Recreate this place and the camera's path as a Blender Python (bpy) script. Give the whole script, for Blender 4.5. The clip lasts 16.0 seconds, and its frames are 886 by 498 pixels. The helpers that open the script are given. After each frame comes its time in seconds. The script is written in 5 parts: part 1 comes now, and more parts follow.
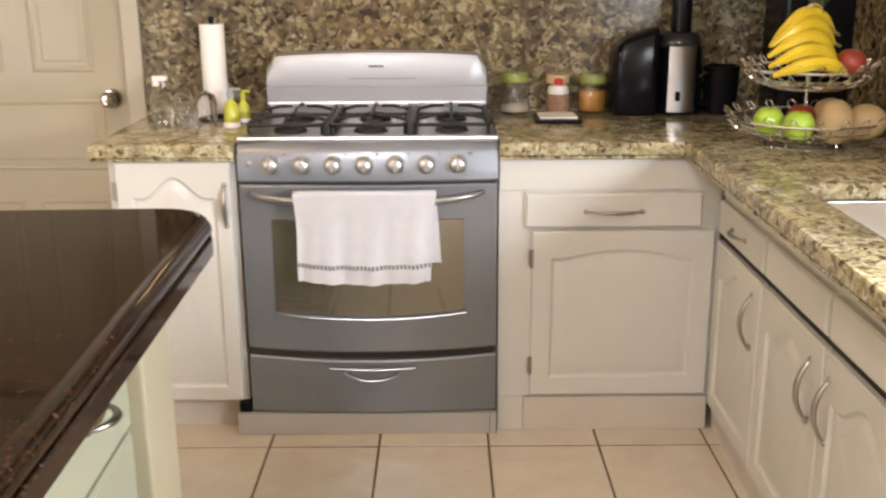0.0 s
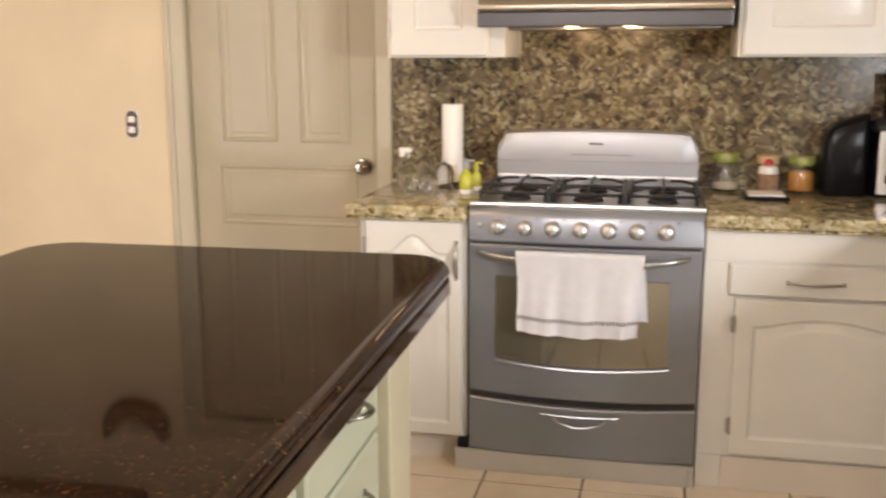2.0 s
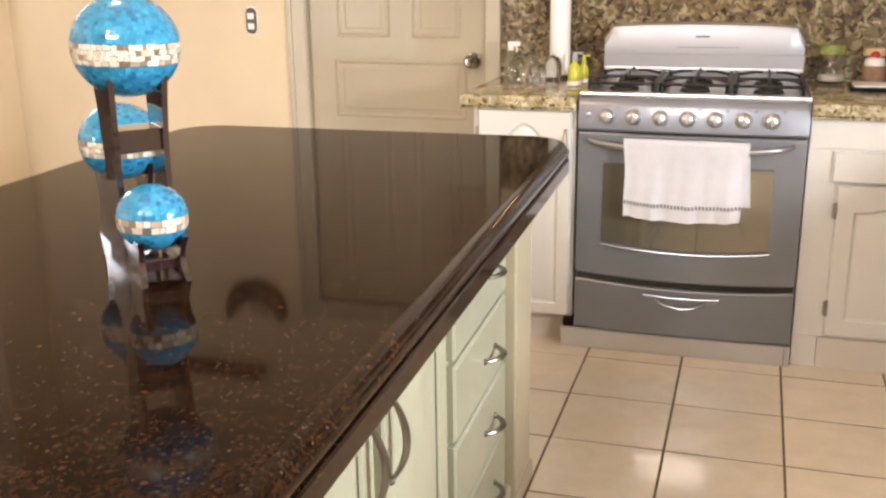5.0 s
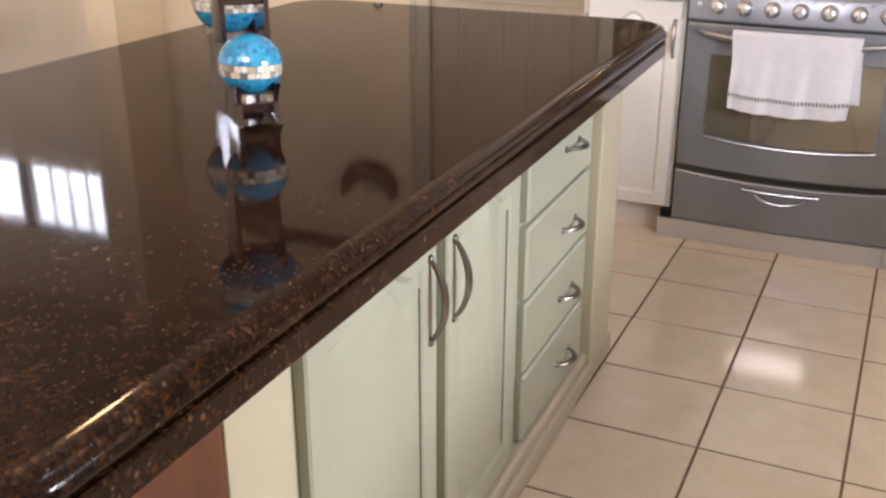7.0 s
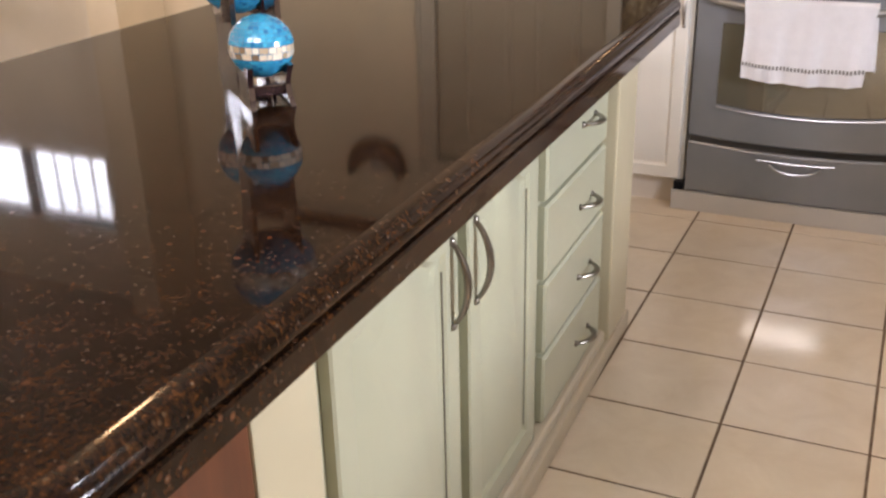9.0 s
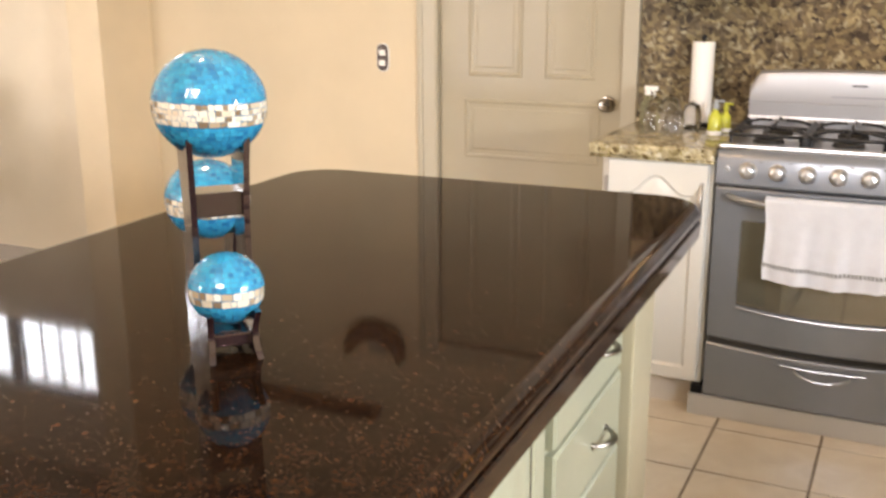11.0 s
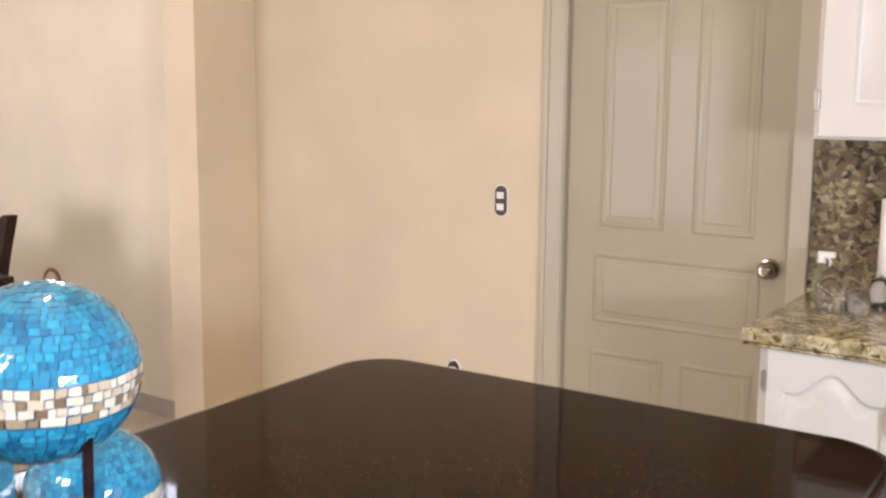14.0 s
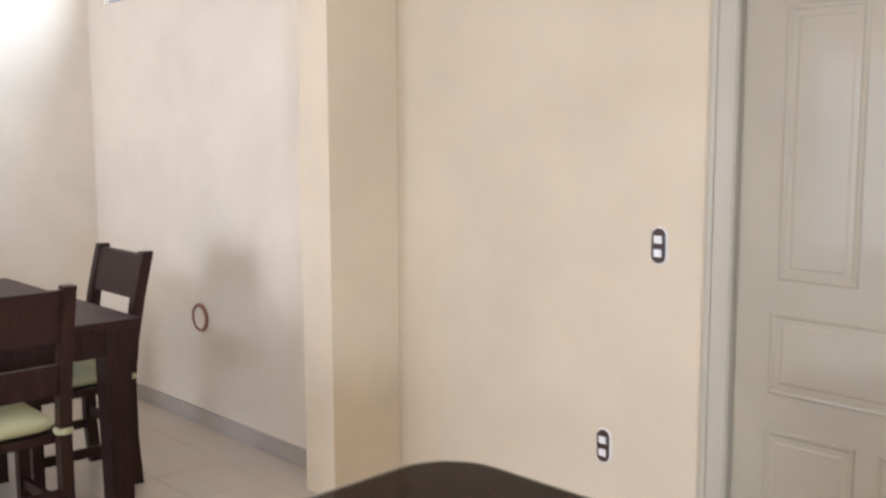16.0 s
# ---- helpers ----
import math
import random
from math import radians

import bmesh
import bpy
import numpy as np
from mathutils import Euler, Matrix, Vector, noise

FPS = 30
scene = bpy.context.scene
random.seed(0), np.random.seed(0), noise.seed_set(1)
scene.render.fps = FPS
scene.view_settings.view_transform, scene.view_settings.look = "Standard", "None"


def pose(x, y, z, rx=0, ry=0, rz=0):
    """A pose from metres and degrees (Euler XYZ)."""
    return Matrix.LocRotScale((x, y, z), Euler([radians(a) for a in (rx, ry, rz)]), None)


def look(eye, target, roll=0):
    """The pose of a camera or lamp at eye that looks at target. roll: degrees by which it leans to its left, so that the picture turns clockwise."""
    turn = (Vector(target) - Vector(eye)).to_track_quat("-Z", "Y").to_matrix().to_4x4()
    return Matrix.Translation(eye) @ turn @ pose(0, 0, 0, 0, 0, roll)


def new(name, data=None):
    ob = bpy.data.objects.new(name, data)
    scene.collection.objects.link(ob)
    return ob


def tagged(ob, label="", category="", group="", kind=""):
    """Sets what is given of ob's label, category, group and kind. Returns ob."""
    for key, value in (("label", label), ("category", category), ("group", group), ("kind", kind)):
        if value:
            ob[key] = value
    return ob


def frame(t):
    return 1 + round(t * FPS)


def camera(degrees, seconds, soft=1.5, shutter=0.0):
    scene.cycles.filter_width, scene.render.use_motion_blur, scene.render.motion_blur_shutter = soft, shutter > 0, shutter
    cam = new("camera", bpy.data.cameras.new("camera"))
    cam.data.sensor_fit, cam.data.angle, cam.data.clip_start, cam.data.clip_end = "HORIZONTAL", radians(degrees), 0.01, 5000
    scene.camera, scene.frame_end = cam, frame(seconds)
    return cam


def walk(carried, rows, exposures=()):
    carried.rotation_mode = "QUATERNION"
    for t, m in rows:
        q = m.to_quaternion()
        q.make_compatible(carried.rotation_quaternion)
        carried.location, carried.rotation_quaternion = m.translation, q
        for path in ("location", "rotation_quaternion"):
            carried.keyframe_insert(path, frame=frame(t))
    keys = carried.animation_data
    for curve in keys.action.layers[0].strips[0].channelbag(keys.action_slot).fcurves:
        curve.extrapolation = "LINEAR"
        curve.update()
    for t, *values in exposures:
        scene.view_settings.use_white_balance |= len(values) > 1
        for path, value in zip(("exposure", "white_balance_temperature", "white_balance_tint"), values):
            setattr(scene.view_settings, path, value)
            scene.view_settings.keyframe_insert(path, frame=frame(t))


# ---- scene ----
cam = camera(47.7, 16.0, 2.4, 0.4)
PATH = [
    (0, (0.646, 0.275, 1.412), (0.643, 2.198, 0.863), -0.4),
    (0.5, (0.635, 0.159, 1.439), (0.546, 2.088, 0.914), -0.5),
    (1, (0.643, 0.05, 1.446), (0.486, 1.993, 0.993), -0.6),
    (1.5, (0.614, -0.07, 1.458), (0.378, 1.875, 1.046), -0.9),
    (2, (0.674, -0.074, 1.423), (0.246, 1.844, 1.033), -0.2),
    (2.5, (0.678, -0.087, 1.436), (0.053, 1.773, 1.048), 0.5),
    (3, (0.715, -0.103, 1.433), (-0.049, 1.7, 1.027), 0.1),
    (5.5, (0.607, -0.354, 1.382), (0.061, 1.476, 0.786), -0.9),
    (6, (0.674, -0.383, 1.375), (0.061, 1.414, 0.748), -0.3),
    (6.5, (0.74, -0.403, 1.36), (0.029, 1.34, 0.682), -0.2),
    (7, (0.761, -0.413, 1.35), (-0.022, 1.271, 0.608), 0.1),
    (7.5, (0.783, -0.414, 1.339), (-0.015, 1.237, 0.54), 0.0),
    (8, (0.796, -0.411, 1.336), (-0.03, 1.212, 0.509), -0.8),
    (10.5, (0.577, -0.221, 1.401), (-0.13, 1.551, 0.8), -1.7),
    (11, (0.618, -0.119, 1.427), (-0.213, 1.628, 0.917), -0.2),
    (11.5, (0.615, -0.041, 1.436), (-0.307, 1.677, 0.99), 0.5),
    (12, (0.539, 0.041, 1.453), (-0.431, 1.74, 1.037), 0.6),
    (12.5, (0.483, 0.132, 1.479), (-0.498, 1.841, 1.14), -0.6),
    (13, (0.488, 0.258, 1.484), (-0.517, 1.96, 1.177), -0.3),
    (13.5, (0.506, 0.409, 1.484), (-0.56, 2.075, 1.186), 1.3),
    (14, (0.441, 0.564, 1.493), (-0.686, 2.19, 1.2), 0.5),
    (14.5, (0.39, 0.726, 1.477), (-0.797, 2.318, 1.226), -0.3),
    (15, (0.446, 0.94, 1.46), (-0.893, 2.404, 1.208), 1.0),
    (15.5, (0.454, 1.024, 1.468), (-0.944, 2.426, 1.18), 0.4),
    (16, (0.319, 1.094, 1.517), (-1.125, 2.455, 1.266), -0.2),
]
# exposure and path
walk(cam, [(t, look(eye, target, roll)) for t, eye, target, roll in PATH],
     exposures=[(0.0, -0.32, 7950, 21), (1.0, -0.48, 8050, 22), (2.0, -0.48, 8550, 23), (3.0, -0.33, 8650, 23), (5.5, -0.13, 8150, 24), (6.0, -0.08, 8050, 25), (7.0, -0.48, 7450, 27), (8.0, -0.66, 7450, 31),
                (10.5, -0.06, 8150, 20), (11.5, -0.53, 8050, 22), (12.0, -0.68, 7850, 21), (13.0, -0.86, 7650, 24), (13.5, -0.95, 7450, 25), (14.0, -0.53, 7250, 25), (14.5, -0.46, 6500, 24), (15.0, -0.39, 6500, 20), (15.5, -0.50, 6450, 23), (16.0, -0.49, 6200, 20)])

# ---- world and lights ----
world = bpy.data.worlds.new("world")
scene.world = world
world.use_nodes = True
wn = world.node_tree
sky = wn.nodes.new("ShaderNodeTexSky")
sky.sky_type, sky.sun_disc = 'NISHITA', False
sky.sun_elevation, sky.sun_rotation = radians(50), radians(200)
wn.links.new(sky.outputs[0], wn.nodes["Background"].inputs[0])
wn.nodes["Background"].inputs[1].default_value = 0.1


def area(name, m, sx, sy, watts, colour):
    d = bpy.data.lights.new(name, 'AREA')
    d.shape, d.size, d.size_y, d.energy, d.color = 'RECTANGLE', sx, sy, watts, colour
    o = new(name, d)
    o.matrix_world = m
    return o


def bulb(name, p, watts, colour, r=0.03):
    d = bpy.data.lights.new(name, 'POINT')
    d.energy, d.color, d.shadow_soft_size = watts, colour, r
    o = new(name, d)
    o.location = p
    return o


SKYBLUE = (0.75, 0.86, 1.0)
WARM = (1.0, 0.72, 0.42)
area("daylight_sink_window", look((2.08, 1.0, 1.36), (0.0, 1.6, 1.0)), 0.55, 0.32, 112, (0.66, 0.83, 1.0))
area("daylight_dining_window", look((-4.1, 3.95, 2.6), (-4.0, 1.0, 1.5)), 2.1, 1.0, 195, (0.66, 0.82, 1.0))
area("daylight_patio_door", look((-3.6, -3.2, 1.25), (-3.0, 3.0, 1.0)), 1.7, 2.0, 250, SKYBLUE)
area("daylight_south_window", look((0.05, -1.53, 2.6), (0.3, 3.0, 0.2)), 1.3, 0.62, 105, SKYBLUE)
# Ceiling lamp out of view, assumed from the warm tone high on the walls.
bulb("unseen_ceiling_bulb", (-0.75, 1.45, 2.4), 36, WARM, 0.09)
for bx in (0.33, 0.55):
    bulb("hood_bulb", (bx, 3.42, 1.475), 1.3, (1.0, 0.74, 0.42), 0.02)


# ---- materials ----
def mat(name, base=(0.8, 0.8, 0.8), rough=0.5, metal=0.0, coat=0.0):
    m = bpy.data.materials.new(name)
    m.use_nodes = True
    b = m.node_tree.nodes["Principled BSDF"]
    b.inputs["Base Color"].default_value = (*base, 1)
    b.inputs["Roughness"].default_value = rough
    b.inputs["Metallic"].default_value = metal
    b.inputs["Coat Weight"].default_value = coat
    b.inputs["Coat Roughness"].default_value = 0.06
    return m


def nodes(m):
    return m.node_tree.nodes, m.node_tree.links, m.node_tree.nodes["Principled BSDF"]


def coords(m, scale=(1, 1, 1), world_space=True):
    n, l, b = nodes(m)
    mp = n.new("ShaderNodeMapping")
    mp.inputs["Scale"].default_value = scale
    if world_space:
        g = n.new("ShaderNodeNewGeometry")
        l.new(g.outputs["Position"], mp.inputs["Vector"])
    else:
        g = n.new("ShaderNodeTexCoord")
        l.new(g.outputs["Object"], mp.inputs["Vector"])
    return mp.outputs[0]


def noise_tex(m, vec, scale, detail=4.0, rough=0.55, distort=0.0):
    n, l, b = nodes(m)
    t = n.new("ShaderNodeTexNoise")
    t.inputs["Scale"].default_value, t.inputs["Detail"].default_value = scale, detail
    t.inputs["Roughness"].default_value, t.inputs["Distortion"].default_value = rough, distort
    l.new(vec, t.inputs["Vector"])
    return t.outputs["Fac"]


def ramp(m, fac, stops, interp='LINEAR'):
    n, l, b = nodes(m)
    r = n.new("ShaderNodeValToRGB")
    r.color_ramp.interpolation = interp
    els = r.color_ramp.elements
    while len(els) < len(stops):
        els.new(0.5)
    for e, (p, c) in zip(els, stops):
        e.position, e.color = p, (*c, 1) if len(c) == 3 else c
    l.new(fac, r.inputs[0])
    return r.outputs[0]


def mix(m, a, c, fac, kind='MIX'):
    n, l, b = nodes(m)
    x = n.new("ShaderNodeMix")
    x.data_type, x.blend_type = 'RGBA', kind
    for s, v in ((x.inputs["A"], a), (x.inputs["B"], c)):
        if isinstance(v, tuple):
            s.default_value = (*v, 1)
        else:
            l.new(v, s)
    if isinstance(fac, float):
        x.inputs["Factor"].default_value = fac
    else:
        l.new(fac, x.inputs["Factor"])
    return x.outputs["Result"]


def bump(m, height, strength, dist):
    n, l, b = nodes(m)
    k = n.new("ShaderNodeBump")
    k.inputs["Strength"].default_value, k.inputs["Distance"].default_value = strength, dist
    l.new(height, k.inputs["Height"])
    l.new(k.outputs[0], b.inputs["Normal"])


def colour(m, out):
    n, l, b = nodes(m)
    l.new(out, b.inputs["Base Color"])


def roughness(m, out, lo, hi):
    n, l, b = nodes(m)
    r = n.new("ShaderNodeMapRange")
    r.inputs["To Min"].default_value, r.inputs["To Max"].default_value = lo, hi
    l.new(out, r.inputs["Value"])
    l.new(r.outputs[0], b.inputs["Roughness"])


def paint(name, base, rough=0.4, grain=0.03, coat=0.0, bumpy=0.15):
    m = mat(name, base, rough, 0, coat)
    v = coords(m)
    f = noise_tex(m, v, 2.2, 5)
    d = tuple(c * (1 - 2.2 * grain) for c in base)
    u = tuple(min(1, c * (1 + 1.2 * grain)) for c in base)
    colour(m, ramp(m, f, [(0.3, d), (0.7, u)]))
    g = noise_tex(m, v, 160, 3)
    bump(m, g, bumpy, 0.001)
    roughness(m, noise_tex(m, v, 9, 4), rough * 0.8, rough * 1.25)
    return m


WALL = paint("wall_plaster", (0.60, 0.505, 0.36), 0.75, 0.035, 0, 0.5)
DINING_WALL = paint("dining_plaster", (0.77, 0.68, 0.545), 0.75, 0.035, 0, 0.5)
# Wall plaster lightened to make up for bounce light missing on the pier.
LITPIER = paint("lit_pier_plaster", (0.72, 0.605, 0.44), 0.75, 0.035, 0, 0.5)
CEIL = paint("ceiling_plaster", (0.70, 0.65, 0.57), 0.8, 0.02, 0, 0.4)
CREAM = paint("cream_cabinet_paint", (0.64, 0.625, 0.58), 0.34, 0.03, 0.1, 0.12)
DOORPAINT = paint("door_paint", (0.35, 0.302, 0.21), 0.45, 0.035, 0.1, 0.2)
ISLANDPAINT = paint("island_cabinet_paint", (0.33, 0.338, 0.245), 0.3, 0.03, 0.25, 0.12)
TRIMPAINT = paint("trim_paint", (0.42, 0.378, 0.285), 0.35, 0.03, 0.1, 0.2)
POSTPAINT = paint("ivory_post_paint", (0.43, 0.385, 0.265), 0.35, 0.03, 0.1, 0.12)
SKIRTPAINT = paint("beige_skirting", (0.47, 0.41, 0.31), 0.4, 0.05, 0.1, 0.2)
# Brown of the plinth's joint and of the shade painted into island grooves.
JOINT_SHADE = mat("joint_and_groove_shade", (0.13, 0.115, 0.085), 0.6)
GAP = mat("shadow_gap", (0.03, 0.025, 0.02), 0.9)
CHROME = mat("chrome", (0.82, 0.82, 0.83), 0.08, 1.0)
KNOBMETAL = mat("dark_polished_nickel", (0.36, 0.32, 0.28), 0.12, 1.0)
NICKEL = mat("satin_nickel", (0.42, 0.39, 0.36), 0.32, 1.0)
# Darker nickel tone for the island pulls.
DARKNICKEL = mat("dark_nickel", (0.22, 0.20, 0.175), 0.3, 1.0)
roughness(NICKEL, noise_tex(NICKEL, coords(NICKEL), 40), 0.34, 0.48)
BLACKIRON = mat("black_iron", (0.008, 0.008, 0.009), 0.5)
bump(BLACKIRON, noise_tex(BLACKIRON, coords(BLACKIRON), 300), 0.25, 0.001)
BLACKPLASTIC = mat("black_plastic", (0.006, 0.006, 0.008), 0.2)
nodes(BLACKPLASTIC)[2].inputs["IOR"].default_value = 1.3
bump(BLACKPLASTIC, noise_tex(BLACKPLASTIC, coords(BLACKPLASTIC), 250), 0.06, 0.0006)
WHITEPLASTIC = mat("white_plastic", (0.78, 0.76, 0.72), 0.35)
BROWNPLASTIC = mat("brown_plastic", (0.045, 0.022, 0.014), 0.3)
MAHOGANY = mat("red_wood", (0.16, 0.035, 0.015), 0.32, 0, 0.2)
v = coords(MAHOGANY, (9, 9, 1.0))
colour(MAHOGANY, ramp(MAHOGANY, noise_tex(MAHOGANY, v, 3, 6, 0.6, 0.6), [(0.25, (0.045, 0.011, 0.005)), (0.75, (0.12, 0.032, 0.012))]))
DARKWOOD = mat("dark_wood", (0.03, 0.012, 0.01), 0.42, 0, 0.0)
nodes(DARKWOOD)[2].inputs["IOR"].default_value = 1.35
v = coords(DARKWOOD, (12, 12, 2))
colour(DARKWOOD, ramp(DARKWOOD, noise_tex(DARKWOOD, v, 4, 6, 0.6, 0.8), [(0.25, (0.012, 0.0045, 0.004)), (0.75, (0.042, 0.014, 0.011))]))
STANDWOOD = mat("stand_wood", (0.02, 0.01, 0.012), 0.1, 0, 1.0)
nodes(STANDWOOD)[2].inputs["IOR"].default_value = 1.75
v = coords(STANDWOOD, (30, 30, 4))
colour(STANDWOOD, ramp(STANDWOOD, noise_tex(STANDWOOD, v, 5, 5), [(0.3, (0.012, 0.006, 0.008)), (0.7, (0.035, 0.016, 0.016))]))
TOWEL = mat("towel_cotton", (0.94, 0.93, 0.94), 0.95)
v = coords(TOWEL)
bump(TOWEL, noise_tex(TOWEL, v, 420, 2), 0.15, 0.001)
colour(TOWEL, ramp(TOWEL, noise_tex(TOWEL, v, 30, 4), [(0.3, (0.92, 0.91, 0.93)), (0.7, (0.97, 0.96, 0.98))]))
TOWELHOLE = mat("towel_drawnwork", (0.28, 0.27, 0.26), 0.95)
PAPER = mat("paper_towel", (0.86, 0.85, 0.82), 0.95)
bump(PAPER, noise_tex(PAPER, coords(PAPER), 120, 2), 0.5, 0.002)
CUSHION = paint("cushion_fabric", (0.60, 0.60, 0.36), 0.9, 0.08, 0, 0.8)

# stove enamel, brushed steel
STOVE = mat("grey_stove_enamel", (0.21, 0.215, 0.225), 0.33, 0.55, 0.3)
v = coords(STOVE)
colour(STOVE, ramp(STOVE, noise_tex(STOVE, v, 3, 4), [(0.3, (0.20, 0.215, 0.24)), (0.7, (0.25, 0.265, 0.295))]))
roughness(STOVE, noise_tex(STOVE, v, 14, 4), 0.28, 0.4)
STEEL = mat("brushed_steel", (0.62, 0.62, 0.63), 0.28, 1.0)
v = coords(STEEL, (2, 2, 160))
roughness(STEEL, noise_tex(STEEL, v, 4, 4), 0.26, 0.34)
SINKSTEEL = mat("sink_steel", (0.6, 0.62, 0.6), 0.3, 1.0)
roughness(SINKSTEEL, noise_tex(SINKSTEEL, coords(SINKSTEEL), 30), 0.22, 0.4)
OVENGLASS = mat("oven_window_glass", (0.27, 0.25, 0.21), 0.04, 0.75, 0.4)
nodes(OVENGLASS)[2].inputs["Specular IOR Level"].default_value = 0.8
nodes(OVENGLASS)[2].inputs["IOR"].default_value = 1.9
COOKTOP = mat("cooktop_steel", (0.36, 0.36, 0.37), 0.28, 0.9)
roughness(COOKTOP, noise_tex(COOKTOP, coords(COOKTOP), 18), 0.22, 0.42)


def granite(name, cells, stops, rough, fleck, warp, amount=0.05):
    m = mat(name, (0.4, 0.35, 0.25), rough, 0, 0.0)
    n, l, b = nodes(m)
    vec = coords(m)
    w = n.new("ShaderNodeTexNoise")
    w.inputs["Scale"].default_value, w.inputs["Detail"].default_value = warp, 3
    l.new(vec, w.inputs["Vector"])
    add = n.new("ShaderNodeMixRGB")
    add.blend_type = 'ADD'
    add.inputs[0].default_value = amount
    l.new(vec, add.inputs[1])
    l.new(w.outputs["Color"], add.inputs[2])
    a = n.new("ShaderNodeTexVoronoi")
    a.inputs["Scale"].default_value = cells
    l.new(add.outputs[0], a.inputs["Vector"])
    s = n.new("ShaderNodeSeparateColor")
    l.new(a.outputs["Color"], s.inputs[0])
    base = ramp(m, s.outputs[0], stops, 'CONSTANT')
    big = noise_tex(m, add.outputs[0], cells * 0.16, 5, 0.65)
    base = mix(m, base, ramp(m, big, [(0.38, (0.35, 0.32, 0.30)), (0.62, (1.0, 1.0, 1.0))]), 0.75, 'MULTIPLY')
    c = noise_tex(m, vec, cells * 2.6, 4, 0.6)
    base = mix(m, base, fleck, ramp(m, c, [(0.60, (0, 0, 0)), (0.66, (1, 1, 1))]))
    colour(m, base)
    roughness(m, noise_tex(m, vec, 20, 3), rough * 0.7, rough * 1.3)
    return m


# One stone in two tones: darkened here for the splashback's shade.
SHADEDGRANITE = granite("shaded_beige_granite", 62, [(0.0, (0.065, 0.048, 0.034)), (0.10, (0.12, 0.088, 0.052)), (0.3, (0.20, 0.15, 0.085)),
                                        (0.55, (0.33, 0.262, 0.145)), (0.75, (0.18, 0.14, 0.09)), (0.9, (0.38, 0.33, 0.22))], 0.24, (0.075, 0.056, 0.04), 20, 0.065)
nodes(SHADEDGRANITE)[2].inputs["IOR"].default_value = 1.36
# The same stone, lightened for the light that falls on the counters.
LITGRANITE = granite("lit_beige_granite", 95, [(0.0, (0.14, 0.10, 0.045)), (0.12, (0.33, 0.27, 0.13)), (0.3, (0.49, 0.41, 0.25)),
                                                    (0.55, (0.58, 0.51, 0.34)), (0.8, (0.40, 0.335, 0.20)), (0.92, (0.66, 0.61, 0.47))], 0.12, (0.10, 0.075, 0.045), 30, 0.045)


def dark_granite(name, rough, ior, gain):
    """Near-black brown stone, mottled with rust and strewn with small tan crystals."""
    m = mat(name, (0.02, 0.01, 0.005), rough)
    n, l, b = nodes(m)
    b.inputs["IOR"].default_value = ior
    vec = coords(m)
    patch = noise_tex(m, vec, 26, 5, 0.7, 0.4)
    grain = noise_tex(m, vec, 150, 4, 0.65, 0.3)
    base = ramp(m, grain, [(0.36, (0.007, 0.0038, 0.0028)), (0.5, (0.015, 0.0075, 0.0048)), (0.62, (0.03 * gain, 0.0115 * gain, 0.0036 * gain)), (0.74, (0.075 * gain, 0.031 * gain, 0.010 * gain))])
    base = mix(m, base, ramp(m, patch, [(0.35, (0.45, 0.42, 0.4)), (0.65, (1.3, 1.25, 1.2))]), 1.0, 'MULTIPLY')
    for cells, cut, tone in ((85, 0.968, (0.085, 0.034, 0.016)), (135, 0.935, (0.05, 0.029, 0.016)), (200, 0.955, (0.09, 0.06, 0.04))):
        a = n.new("ShaderNodeTexVoronoi")
        a.inputs["Scale"].default_value = cells
        l.new(vec, a.inputs["Vector"])
        sp = n.new("ShaderNodeSeparateColor")
        l.new(a.outputs["Color"], sp.inputs[0])
        chosen = ramp(m, sp.outputs[0], [(cut, (0, 0, 0)), (cut + 0.02, (1, 1, 1))])
        inside = ramp(m, a.outputs["Distance"], [(0.15, (1, 1, 1)), (0.45, (0, 0, 0))])
        base = mix(m, base, tuple(c * gain for c in tone), mix(m, chosen, inside, 1.0, 'MULTIPLY'))
    colour(m, base)
    roughness(m, noise_tex(m, vec, 20, 3), rough * 0.7, rough * 1.3)
    return m


DARKGRANITE = dark_granite("dark_brown_granite", 0.05, 1.15, 1.0)
nodes(DARKGRANITE)[2].inputs["Specular Tint"].default_value = (1.0, 0.83, 0.68, 1)
# Same stone as the top; gain brightens flecks for light the edge catches.
LITEDGEGRANITE = dark_granite("lit_granite_edge", 0.10, 1.27, 1.3)
SILVER = mat("silver_enamel", (0.37, 0.38, 0.40), 0.34, 0.6, 0.1)
roughness(SILVER, noise_tex(SILVER, coords(SILVER), 12), 0.33, 0.45)
LIPSTEEL = mat("satin_steel_trim", (0.36, 0.37, 0.38), 0.3, 0.9)
# Tan base stands in for the warm kitchen mirrored in the canopy.
WARMHOODSTEEL = mat("warm_tinted_hood_steel", (0.34, 0.29, 0.23), 0.36, 0.85)
roughness(WARMHOODSTEEL, noise_tex(WARMHOODSTEEL, coords(WARMHOODSTEEL, (3, 3, 120)), 4), 0.32, 0.44)
FASCIA = mat("dark_hood_fascia", (0.10, 0.095, 0.10), 0.3, 0.7)

TILE = mat("beige_floor_tile", (0.6, 0.5, 0.38), 0.16, 0, 0.08)
v = coords(TILE)
oi = nodes(TILE)[0].new("ShaderNodeObjectInfo")
t1 = ramp(TILE, noise_tex(TILE, v, 7, 6, 0.65, 0.5), [(0.3, (0.66, 0.56, 0.44)), (0.7, (0.75, 0.66, 0.54))])
t2 = ramp(TILE, oi.outputs["Random"], [(0.0, (0.93, 0.93, 0.92)), (1.0, (1.0, 1.0, 1.0))])
